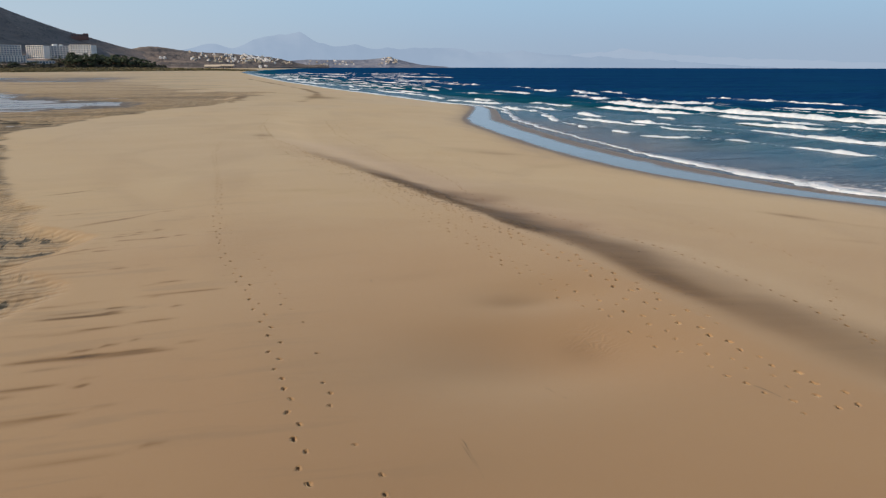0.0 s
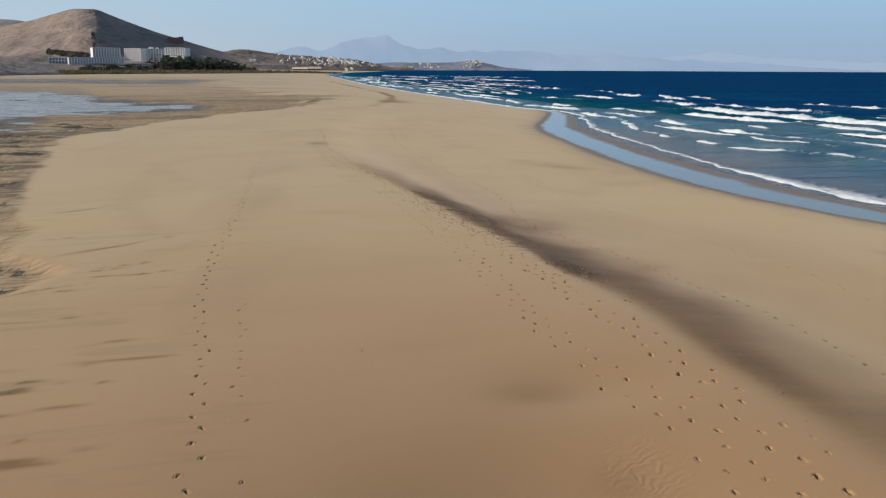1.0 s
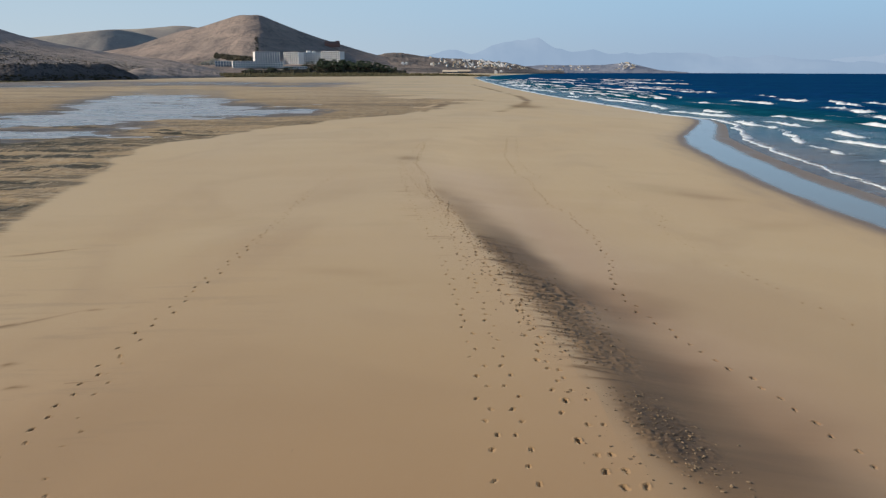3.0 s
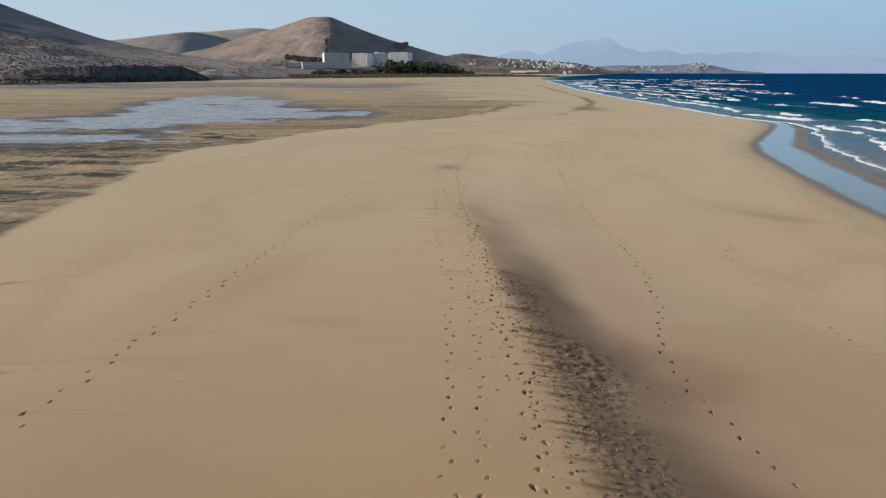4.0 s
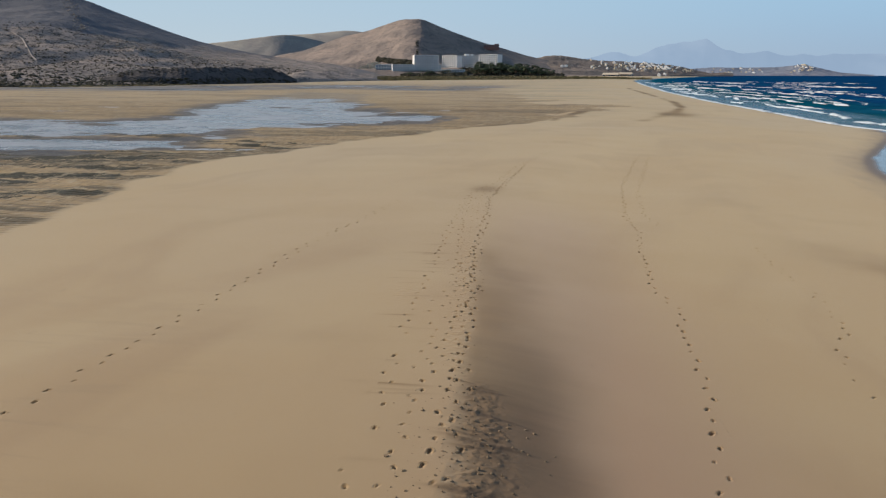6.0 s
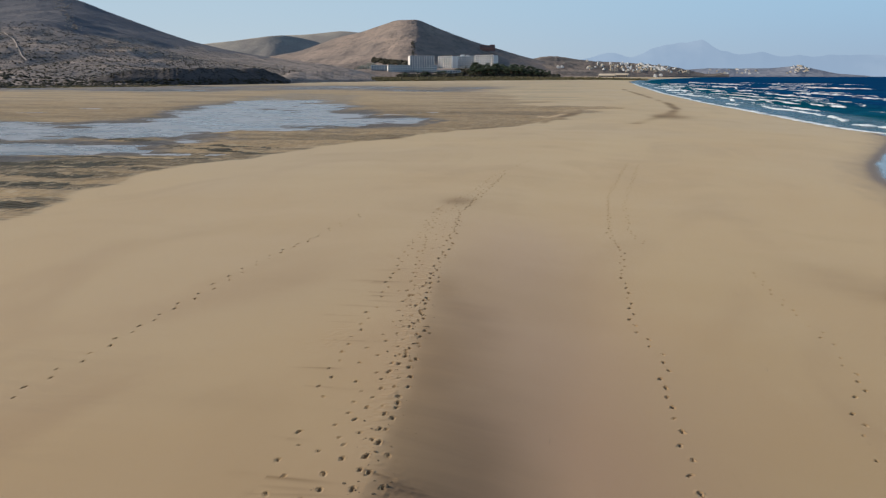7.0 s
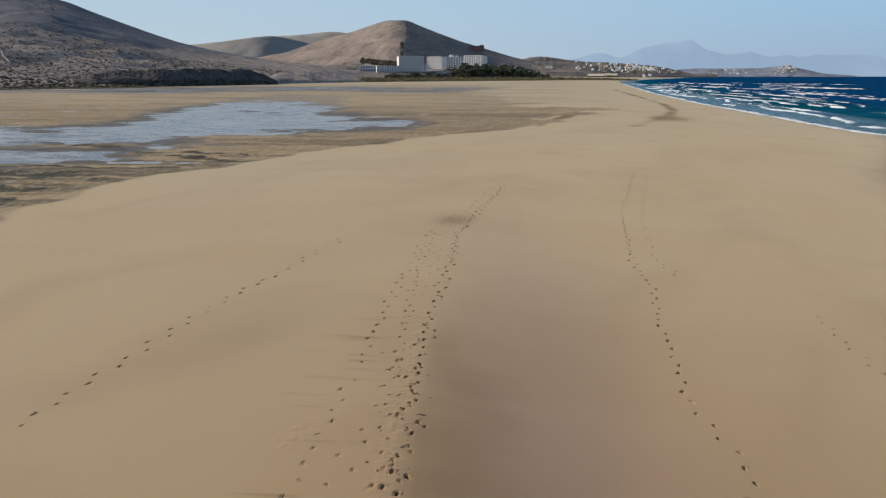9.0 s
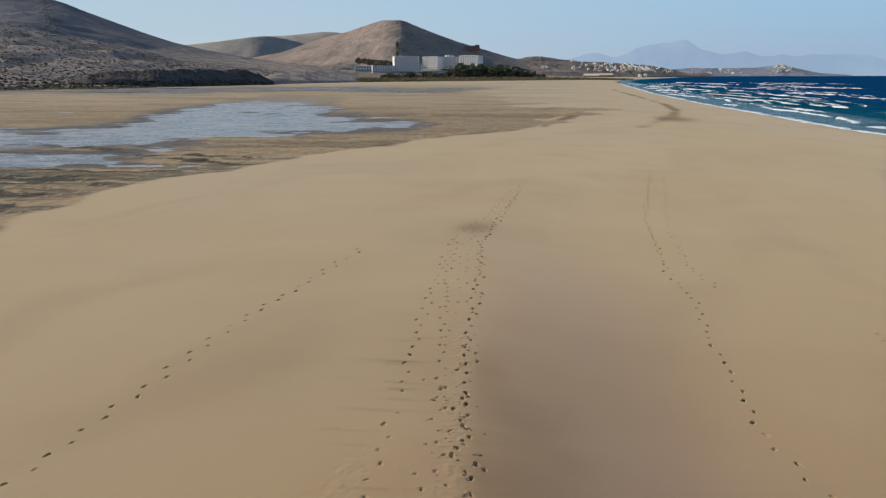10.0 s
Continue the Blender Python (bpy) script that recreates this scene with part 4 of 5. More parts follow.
class Hill:
    """A ridge laid out by bearing: the skyline's elevation, the ranges of foot and crest; its front follows a power curve."""

    def __init__(self, sky, foot, top, power=1.5, rough=0.05, seed=0, foot_z=0.0, soft=0.6, jag=0.0):
        self.sky, self.foot, self.top, self.power, self.rough, self.seed, self.foot_z = table(sky, soft), table(foot), table(top), power, rough, seed, foot_z
        self.jag = jag
        self.a0, self.a1 = sky[0][0], sky[-1][0]

    def point(self, az, u):
        r0, r1 = self.foot(az), self.top(az)
        r = r0 + (r1 - r0) * u
        zc = np.maximum(EYE_REF[2] + r1 * np.tan(np.radians(self.sky(az) + self.jag * fractal(az * 1.3, az * 0, 4, self.seed, 0.6))) - self.foot_z, 0.1)
        f = np.where(u <= 1, np.clip(u, 0, 1) ** self.power, 1 - 0.9 * (np.clip(u, 1, 2) - 1))
        across, deep = np.radians(az) * r / 90, r / 160
        gully = 1 - np.abs(fractal(across, deep * 0.45, 4, self.seed, 0.55))
        lump = fractal(across * 0.5, deep, 4, self.seed + 50)
        lift = np.sin(np.pi * np.clip(u, 0, 1)) * self.rough
        z = self.foot_z + zc * f + zc * lift * (0.9 * (gully - 0.6) + 0.7 * lump) + np.clip(u, 0, .2) * 4 * np.maximum(lump, 0)
        a = np.radians(az)
        return EYE_REF[0] + r * np.sin(a), EYE_REF[1] + r * np.cos(a), np.where(u <= 0.001, -3, z)

    def build(self, name, mat, label, na=220, nu=70):
        az, u = np.meshgrid(np.linspace(self.a0, self.a1, na), np.linspace(0, 1.9, nu), indexing="ij")
        x, y, z = self.point(az.ravel(), u.ravel())
        ob = mesh_object(name, np.stack([x, y, z], 1), grid_faces(na, nu)[:, ::-1], mat)
        return tagged(ob, label, "hill", kind="structure")


near_hill = Hill([(-75, 3.6), (-60, 4.4), (-48, 4.9), (-42, 5.0), (-38, 4.95), (-35.5, 4.85), (-34, 4.6), (-32.8, 4.26), (-31.6, 3.77), (-30, 3.18), (-28.4, 2.59), (-26.7, 2.03), (-25, 1.63), (-23.3, 1.29), (-21.5, 1.01), (-19.7, 0.8), (-17.9, 0.57), (-16, 0.2), (-15, -0.05), (-14.3, -0.3)],
                 [(-75, 480), (-38, 545), (-29, 590), (-22, 760), (-17, 950), (-14.3, 1050)], [(-75, 1100), (-40, 1250), (-25, 1350), (-14.3, 1300)], 1.4, 0.07, 3, -0.3, 0.4)
hillside = near_hill.build("hill_near", HILL_DARK, "scrubby volcanic hillside with painted upper shade and a pale dusty foot", 320, 110)
shade_line = line([(-75, 2.2), (-36.4, 2.37), (-33.3, 2.25), (-31.7, 2.03), (-28.5, 1.75), (-26.8, 1.6), (-25, 1.3), (-23.3, 1.05), (-20, 0.72), (-17, 0.35), (-14, -0.2)])


def paint_upper_shade(ob):
    """Paints the upper slope's shade, grained like scrub, above a wavering line that falls along the hill."""
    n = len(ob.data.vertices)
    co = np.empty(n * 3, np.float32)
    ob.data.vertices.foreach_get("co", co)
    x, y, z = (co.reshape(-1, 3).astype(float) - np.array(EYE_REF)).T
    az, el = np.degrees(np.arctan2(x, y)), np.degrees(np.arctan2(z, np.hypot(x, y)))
    attribute(ob, "upper_shade", np.clip(0.1 + 0.58 * smooth(-0.25, 0.35, el - shade_line(az) + 0.3 * fractal(az / 1.5, el * 2, 4, 73)), 0, 1))


paint_upper_shade(hillside)
# scrub bank with its shade put into the earth and bush colours
BLUFF = slope_material("shaded_scrub_bank", (0.12, 0.108, 0.104), (0.075, 0.07, 0.07), (0.025, 0.026, 0.026), 1.0, 0.9, relief=1.0)
bluff = Hill([(-33, -0.5), (-32, -0.26), (-31.2, 0.02), (-30.5, 0.17), (-28.6, 0.3), (-26.9, 0.32), (-25.2, 0.36), (-23.4, 0.33), (-22.6, 0.38), (-21.9, 0.2), (-21, -0.1), (-20.4, -0.4)], [(-33, 600), (-27, 625), (-20.4, 735)], [(-33, 625), (-27, 652), (-20.4, 770)], 0.75, 0.12, 52, -0.4, 0.3, 0.05)
bluff.build("hill_bluff", BLUFF, "steep bank of lava and scrub at the hill foot, its shade painted in", 260, 40)
tail = Hill([(-22, -0.5), (-20.4, 0.1), (-18.6, 0.2), (-16.6, 0.02), (-15.2, -0.25), (-14.4, -0.5)], [(-22, 720), (-14.4, 960)], [(-22, 800), (-14.4, 1080)], 0.7, 0.12, 57, -0.4, 0.4, 0.04)
paint_upper_shade(tail.build("hill_tail", HILL_DARK, "low grey scrubby end of the hillside", 160, 40))
cone_hill = Hill([(-27, 0.4), (-23, 0.9), (-20, 1.45), (-17.4, 2.38), (-15.9, 2.71), (-14.4, 3.22), (-13.5, 3.51), (-12.75, 3.5), (-12.2, 3.55), (-11.1, 3.08), (-9.6, 2.51), (-8.4, 2.1), (-7, 1.7), (-5.4, 1.22), (-4.6, 1.0), (-2.8, 0.6), (-0.9, 0.3), (1.5, 0.1)],
                 [(-27, 1800), (-18, 1880), (-12.6, 1820), (-8, 1900), (1.5, 2300)], [(-27, 2900), (-18, 2560), (-12.6, 2280), (-8, 2520), (1.5, 3000)], 1.25, 0.035, 8, 1.0, 0.5)
cone_hill.build("hill_cone", HILL_SAND, "rounded sandy-brown volcanic hill lit from one side", 300, 90)
mid_hill = Hill([(-40, 1.0), (-29, 1.6), (-25.7, 1.95), (-23.9, 2.13), (-22.1, 2.43), (-21, 2.53), (-20, 2.36), (-18.7, 2.08), (-17.5, 1.6), (-15.5, 0.8)],
                [(-40, 2500), (-15.5, 2700)], [(-40, 3000), (-22, 2950), (-15.5, 3300)], 1.1, 0.03, 14, 3, 0.4)
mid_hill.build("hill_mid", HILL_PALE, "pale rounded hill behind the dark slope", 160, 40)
back_hill = Hill([(-30, 1.2), (-23, 2.3), (-21, 2.5), (-19.6, 2.55), (-18.5, 2.67), (-17.4, 2.8), (-16.6, 2.77), (-15.9, 2.66), (-14, 2.3), (-11, 1.0)],
                 [(-30, 3300), (-11, 3300)], [(-30, 3800), (-11, 3800)], 1.1, 0.03, 16, 3, 0.4)
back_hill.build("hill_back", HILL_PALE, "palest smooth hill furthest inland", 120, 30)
town_hill = Hill([(-8, 0.5), (-4.7, 1.04), (-3.7, 1.16), (-2.8, 1.16), (-1.85, 1.01), (-0.9, 0.88), (0.9, 0.74), (2.4, 0.7), (4.2, 0.55), (5.3, 0.34), (6.4, 0.08), (8, 0.02)],
                 [(-8, 2150), (0, 2250), (4, 2500), (8, 3000)], [(-8, 3000), (0, 3000), (8, 3400)], 0.9, 0.10, 21, 1, 0.4, 0.04)
HILL_BROWN = slope_material("dark_coastal_earth", (0.27, 0.22, 0.185), (0.15, 0.135, 0.125), (0.07, 0.07, 0.07), 4.0, 0.8, 0.3)
# headland earth with the blue of distance haze mixed into its colours
HEADLAND = slope_material("haze_tinted_headland", (0.30, 0.32, 0.37), (0.22, 0.25, 0.31), (0.15, 0.18, 0.23), 6.0, 0.6)
town_hill.build("hill_town", HILL_BROWN, "low brown coastal hills with a scattered white town", 200, 50)
cape = Hill([(4, 0.15), (5.6, 0.32), (6.7, 0.4), (8.4, 0.37), (10.5, 0.4), (11.3, 0.48), (12, 0.56), (12.5, 0.46), (13.2, 0.29), (14.2, 0.06), (16, -0.06)],
            [(4, 3850), (16, 4100)], [(4, 4250), (16, 4450)], 0.8, 0.08, 27, -1, 0.25)
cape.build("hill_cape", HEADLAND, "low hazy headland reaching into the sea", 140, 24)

garden = Hill([(-19, 0.05), (-16, 0.28), (-12, 0.36), (-8, 0.36), (-5.5, 0.22), (-3.6, 0.0), (-2.5, -0.15)], [(-19, 1500), (-9, 1600), (-2.5, 1640)], [(-19, 1660), (-2.5, 1720)], 0.9, 0.05, 44, 0.0)
garden.build("hill_garden", HILL_SAND, "low sandy rise under the hotel garden", 120, 24)

marsh_bank = Hill([(-22, -0.62), (-20.5, -0.36), (-17, -0.27), (-12, -0.2), (-6, -0.17), (-2, -0.2), (1, -0.26), (3, -0.4)], [(-22, 790), (-17, 900), (-9, 1060), (3, 1300)], [(-22, 850), (-17, 980), (-9, 1200), (3, 1480)], 0.8, 0.05, 46, -0.5, 0.4)
marsh_bank.build("hill_marsh", slope_material("marsh_earth", (0.2, 0.155, 0.085), (0.13, 0.105, 0.05), (0.06, 0.06, 0.03), 1.6, 0.85, relief=0.5), "low olive-brown rise of salt marsh before the hotel", 160, 20)

# the far mountain range, a plain distant backdrop: its haze is painted as blue-grey glow
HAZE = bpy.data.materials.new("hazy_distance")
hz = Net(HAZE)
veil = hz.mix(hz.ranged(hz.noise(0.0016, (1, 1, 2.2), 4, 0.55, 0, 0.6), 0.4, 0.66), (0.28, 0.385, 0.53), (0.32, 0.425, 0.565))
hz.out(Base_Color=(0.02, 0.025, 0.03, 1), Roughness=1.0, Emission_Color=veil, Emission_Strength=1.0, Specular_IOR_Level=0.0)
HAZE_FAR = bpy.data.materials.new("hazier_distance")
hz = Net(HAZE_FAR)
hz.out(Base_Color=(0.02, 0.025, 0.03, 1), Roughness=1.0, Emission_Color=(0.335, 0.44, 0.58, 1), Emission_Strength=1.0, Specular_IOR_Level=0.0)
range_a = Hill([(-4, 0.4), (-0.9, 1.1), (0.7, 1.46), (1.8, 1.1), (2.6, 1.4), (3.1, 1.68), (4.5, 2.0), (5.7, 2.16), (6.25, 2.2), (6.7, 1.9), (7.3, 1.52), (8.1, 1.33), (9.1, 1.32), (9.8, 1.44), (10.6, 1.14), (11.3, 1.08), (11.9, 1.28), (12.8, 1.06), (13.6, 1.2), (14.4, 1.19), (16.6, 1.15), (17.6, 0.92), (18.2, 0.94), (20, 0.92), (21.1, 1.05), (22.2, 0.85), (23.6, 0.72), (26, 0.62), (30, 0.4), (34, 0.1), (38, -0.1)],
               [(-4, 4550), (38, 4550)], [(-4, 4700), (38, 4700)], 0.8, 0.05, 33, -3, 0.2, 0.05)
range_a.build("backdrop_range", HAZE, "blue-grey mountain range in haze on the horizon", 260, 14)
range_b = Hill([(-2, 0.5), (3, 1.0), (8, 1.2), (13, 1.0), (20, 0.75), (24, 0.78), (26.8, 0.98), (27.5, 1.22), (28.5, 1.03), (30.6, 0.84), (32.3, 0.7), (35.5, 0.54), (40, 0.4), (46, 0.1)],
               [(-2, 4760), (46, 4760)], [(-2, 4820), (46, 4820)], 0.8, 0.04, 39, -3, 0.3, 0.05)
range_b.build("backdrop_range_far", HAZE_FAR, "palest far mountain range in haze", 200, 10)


# ---- the hotel ----
def box(bm, x0, x1, y0, y1, z0, z1):
    bmesh.ops.create_cube(bm, size=1, matrix=Matrix.Translation(((x0 + x1) / 2, (y0 + y1) / 2, (z0 + z1) / 2)) @ Matrix.Diagonal((x1 - x0, y1 - y0, z1 - z0, 1)))


def block(az0, az1, dist, z0, z1, storeys, bays, deep=16, turn=0.0, wall=WHITE, name="hotel_block", label="", roof_box=True, glazed=0.36):
    """A slab of balconied storeys: wall, floor slabs, fins and windows; its front looks at the beach."""
    (x0, y0), (x1, y1) = at(az0, dist), at(az1, dist)
    wide = math.hypot(x1 - x0, y1 - y0)
    ob = new(name)
    ob.matrix_world = pose((x0 + x1) / 2, (y0 + y1) / 2, z0, 0, 0, -(az0 + az1) / 2 + turn)
    hgt, w = z1 - z0, wide / 2
    st, bay = hgt / storeys, wide / bays
    bm = bmesh.new()
    box(bm, -w, w, 1.6, deep, -6, hgt)
    part("wall", bm, wall, ob)
    for s in range(storeys + 1):
        bm = bmesh.new()
        box(bm, -w - 0.3, w + 0.3, -0.4, 1.62, s * st - 0.35, s * st + (0.75 if 0 < s < storeys else 0.5))
        part("balcony", bm, wall, ob)
    for k in range(bays + 1):
        bm = bmesh.new()
        t = 0.9 if k in (0, bays) else 0.28
        box(bm, -w + k * bay - t / 2, -w + k * bay + t / 2, -0.25, 1.61, 0, hgt)
        part("fin", bm, wall, ob)
    pane = bmesh.new()
    box(pane, -bay * glazed, bay * glazed, 1.5, 1.7, 0.75, st - 0.6)
    first = part("window", pane, GLAZING, ob)
    first.location = (-w + bay / 2, 0, 0)
    for s in range(storeys):
        for k in range(bays):
            if s or k:
                o = new("window", first.data)
                o.parent, o.location = ob, (-w + (k + 0.5) * bay, 0, s * st)
    if roof_box:
        bm = bmesh.new()
        box(bm, -w * 0.3, w * 0.1, 5, 11, hgt, hgt + 4)
        box(bm, w * 0.3, w * 0.55, 4, 10, hgt, hgt + 3)
        part("roof_house", bm, wall, ob)
    return tagged(ob, label, "hotel", "hotel blocks")


block(-12.7, -11.04, 1745, 12, 43.5, 8, 10, turn=16, label="white hotel slab with blue-shaded balconies", roof_box=False)
block(-11.0, -9.68, 1725, 12, 42.5, 8, 8, turn=-44, wall=WHITE, label="white hotel slab catching the sun", roof_box=False, glazed=0.3)
block(-9.75, -8.4, 1770, 12, 43, 8, 8, turn=8, label="white hotel slab in shade with roof houses")
block(-8.55, -6.97, 1720, 12, 44.5, 8, 8, turn=-40, wall=WHITE, label="pale hotel slab with square balconies", roof_box=False, glazed=0.3)
block(-15.26, -14.2, 1650, 13.5, 24.0, 2, 6, deep=12, label="low white hotel wing with open bays", roof_box=False)
block(-14.15, -10.86, 1640, 12, 24.0, 3, 20, deep=12, turn=10, glazed=0.28, label="long low white and blue hotel wing", roof_box=False)
block(-10.9, -9.3, 1625, 6, 14.5, 2, 9, deep=10, turn=4, label="low pool building among palms", roof_box=False)


def house(x, y, z, w, d, h, turn, mat, label="white flat-roofed house on a dry hillside"):
    ob = new("house")
    ob.matrix_world = pose(x, y, z, 0, 0, turn)
    bm = bmesh.new()
    box(bm, -w / 2, w / 2, -d / 2, d / 2, -5, h)
    box(bm, -w / 2 + 1, w / 6, -d / 2 + 1, d / 2 - 1, h, h + 2.4)
    part("wall", bm, mat, ob)
    rows = max(1, int(h / 3.2))
    cols = max(2, int(w / 4.5))
    bm = bmesh.new()
    box(bm, -0.8, 0.8, -0.1, 0.1, -0.7, 0.7)
    me = None
    for r in range(rows):
        for c in range(cols):
            p = (-w / 2 + (c + 0.5) * w / cols, -d / 2, 1.6 + r * 3.1)
            if me is None:
                o = part("window", bm, GLASS, ob)
                me = o.data
            else:
                o = new("window", me)
                o.parent = ob
            o.location = p
    bm = bmesh.new()
    box(bm, -w / 2 - 0.2, w / 2 + 0.2, -d / 2 - 0.2, d / 2 + 0.2, h - 0.1, h + 0.3)
    part("parapet", bm, mat, ob)
    return tagged(ob, label, "house", "town houses")


rng = random.Random(5)
def seat(hill, az, el):
    """The place on a hill's front that is seen at a bearing and an elevation."""
    u = np.linspace(0.02, 1, 80)
    x, y, z = hill.point(np.full(80, float(az)), u)
    e = np.degrees(np.arctan2(z - EYE_REF[2], np.hypot(x - EYE_REF[0], y - EYE_REF[1])))
    k = max(int(np.argmax(e >= el)), 1) if (e >= el).any() else 79
    w = float(np.clip((el - e[k - 1]) / max(e[k] - e[k - 1], 1e-6), 0, 1))
    return tuple(float(v[k] * w + v[k - 1] * (1 - w)) for v in (x, y, z))


town_top = line([(-4.7, 1.0), (-2.8, 1.1), (-0.9, 0.82), (0.9, 0.7), (2.4, 0.66), (4.2, 0.5), (5.3, 0.28), (6.4, 0.05)])
for k in range(120):
    az = min(max(rng.choice([rng.uniform(-1.2, 5.6), rng.gauss(1.2, 0.9), rng.gauss(3.2, 0.9)]), -2.9), 5.8)
    top = float(town_top(az))
    x, y, z = seat(town_hill, az, top * rng.uniform(0.25, 1.0) - 0.02)
    house(x, y, z - 0.5, rng.uniform(4, 9), rng.uniform(4, 7), rng.choice([2.6, 3, 3.2, 5]), -az + rng.uniform(-40, 40), rng.choice([WHITE, CREAM, CREAM]))
for k in range(11):                      # the white terraces of a hillside resort
    az = 2.5 + 0.15 * k
    x, y, z = seat(town_hill, az, 0.62 - 0.2 * (az - 2.5) - 0.06 * (k % 3))
    house(x, y, z - 0.5, rng.uniform(9, 15), 9, rng.choice([3.5, 5, 6]), -az - 25, WHITE, label="white stepped resort building on the coastal slope")
x, y, z = seat(town_hill, -0.25, 0.6)
house(x, y, z, 6, 6, 9, 10, WHITE, label="small white tower house on the ridge")
for az, el in ((-2.85, 0.42), (-2.6, 0.42), (3.42, -0.13), (3.78, -0.1)):
    x, y, z = seat(town_hill, az, el)
    house(x, y, z - 0.3, 8, 7, 4.5, -az - 20, WHITE, label="single white hut low on the coast")
for k in range(46):
    az, u = rng.choice([rng.uniform(6.2, 9.8), rng.uniform(11.4, 12.6)]), rng.uniform(0.2, 0.95)
    x, y, z = (float(v[0]) for v in cape.point(np.array([az]), np.array([u])))
    house(x, y, z - 0.5, rng.uniform(6, 13), 8, rng.choice([2.2, 3, 4]), -az - 20, rng.choice([WHITE, CREAM]), label="pale house on the far headland")
x, y, z = seat(cape, 12.1, 0.5)
house(x, y, z - 1, 26, 14, 5, -40, CREAM, label="cream fortress-like house on the headland knoll")
for az, dist, w, h in ((-15.25, 1745, 18, 6), (-15.6, 1735, 18, 5), (-15.9, 1725, 16, 5), (-16.15, 1715, 14, 4)):
    x, y = at(az, dist)
    house(x, y, 13 + 9 * (az + 16.2), w, 12, h, -az - 20, CREAM, label="tan terraced bungalow beside the hotel")


def long_shed(az, dist, z, w, turn):
    """A low open-sided shed under a shallow pale gable roof."""
    x, y = at(az, dist)
    ob = new("beach_pavilion")
    ob.matrix_world = pose(x, y, z, 0, 0, turn)
    bm = bmesh.new()
    box(bm, -w / 2 + 1, w / 2 - 1, -7, 7, -3, 3.2)
    part("wall", bm, GLASS, ob)
    for k in range(7):
        bm = bmesh.new()
        px = -w / 2 + 0.8 + k * (w - 1.6) / 6
        box(bm, px - 0.3, px + 0.3, -8.4, -7.8, -3, 3.4)
        part("post", bm, CREAM, ob)
    bm = bmesh.new()
    v = [bm.verts.new(p) for p in ((-w / 2, -10, 3.2), (w / 2, -10, 3.2), (w / 2, 0, 8.2), (-w / 2, 0, 8.2), (-w / 2, 10, 3.2), (w / 2, 10, 3.2))]
    for f in ((0, 1, 2, 3), (3, 2, 5, 4), (0, 3, 4), (1, 5, 2), (0, 4, 5, 1)):
        bm.faces.new([v[i] for i in f])
    part("roof", bm, CREAM, ob)
    return tagged(ob, "long low shed with a pale gable roof behind the beach", "building", "beach pavilions")


long_shed(0.35, 2260, 1.5, 42, -12)
long_shed(1.3, 2290, 2.5, 36, -16)


def red_fort():
    x, y = at(-7.55, 2420)
    ob = new("hilltop_villa")
    z = float(cone_hill.point(np.array([-7.55]), np.array([0.96]))[2][0])
    ob.matrix_world = pose(x, y, z - 4, 0, 0, 8)
    bm = bmesh.new()
    box(bm, -21, 21, -10, 10, -10, 5)
    box(bm, 8, 20, -8, 8, 5, 7)
    part("wall", bm, RED, ob)
    for k in range(6):
        bm = bmesh.new()
        box(bm, -19 + k * 7, -16 + k * 7, -10.2, -9.9, 0, 3)
        part("window", bm, GLASS, ob)
    return tagged(ob, "red-walled villa on the shoulder of the hill", "house")


red_fort()


# ---- palms, scrub and marsh ----
def palm(seed):
    r = random.Random(seed)
    ob = new("palm_tree")
    h = r.uniform(7.5, 12)
    bm = bmesh.new()
    rings = []
    for k in range(7):
        u = k / 6
        rad = 0.42 - 0.18 * u
        rings.append([bm.verts.new((0.5 * u * u + rad * math.cos(a * math.tau / 7), rad * math.sin(a * math.tau / 7), h * u - 1.0)) for a in range(7)])
    for a, b in zip(rings, rings[1:]):
        for i in range(7):
            bm.faces.new((a[i], a[(i + 1) % 7], b[(i + 1) % 7], b[i]))
    part("trunk", bm, BARK, ob)
    bm = bmesh.new()
    for k in range(22):
        az, up = r.uniform(0, math.tau), r.uniform(-0.5, 1.1)
        ln = r.uniform(3.2, 4.4)
        prev = None
        for s in range(6):
            u = s / 5
            d = ln * u
            z = h - 1 + d * up * 0.6 - 0.16 * d * d
            wv = 0.75 * math.sin(math.pi * (0.12 + 0.86 * u))
            c, sn = math.cos(az), math.sin(az)
            x, y = 0.5 + d * c * 0.9, d * sn * 0.9
            tri = [bm.verts.new((x - sn * wv, y + c * wv, z - 0.35 * wv)), bm.verts.new((x, y, z + 0.1)), bm.verts.new((x + sn * wv, y - c * wv, z - 0.35 * wv))]
            if prev:
                for i in (0, 1):
                    bm.faces.new((prev[i], prev[i + 1], tri[i + 1], tri[i]))
            prev = tri
    part("crown", bm, LEAF, ob)
    return tagged(ob, "dark green palm tree in the hotel garden", "palm tree", "hotel palms")


palms = [palm(k) for k in range(4)]
for k, p in enumerate(palms):
    x, y, z = (float(v[0]) for v in garden.point(np.array([-9.0 + k]), np.array([0.4])))
    p.matrix_world = pose(x, y, z, 0, 0, k * 70)
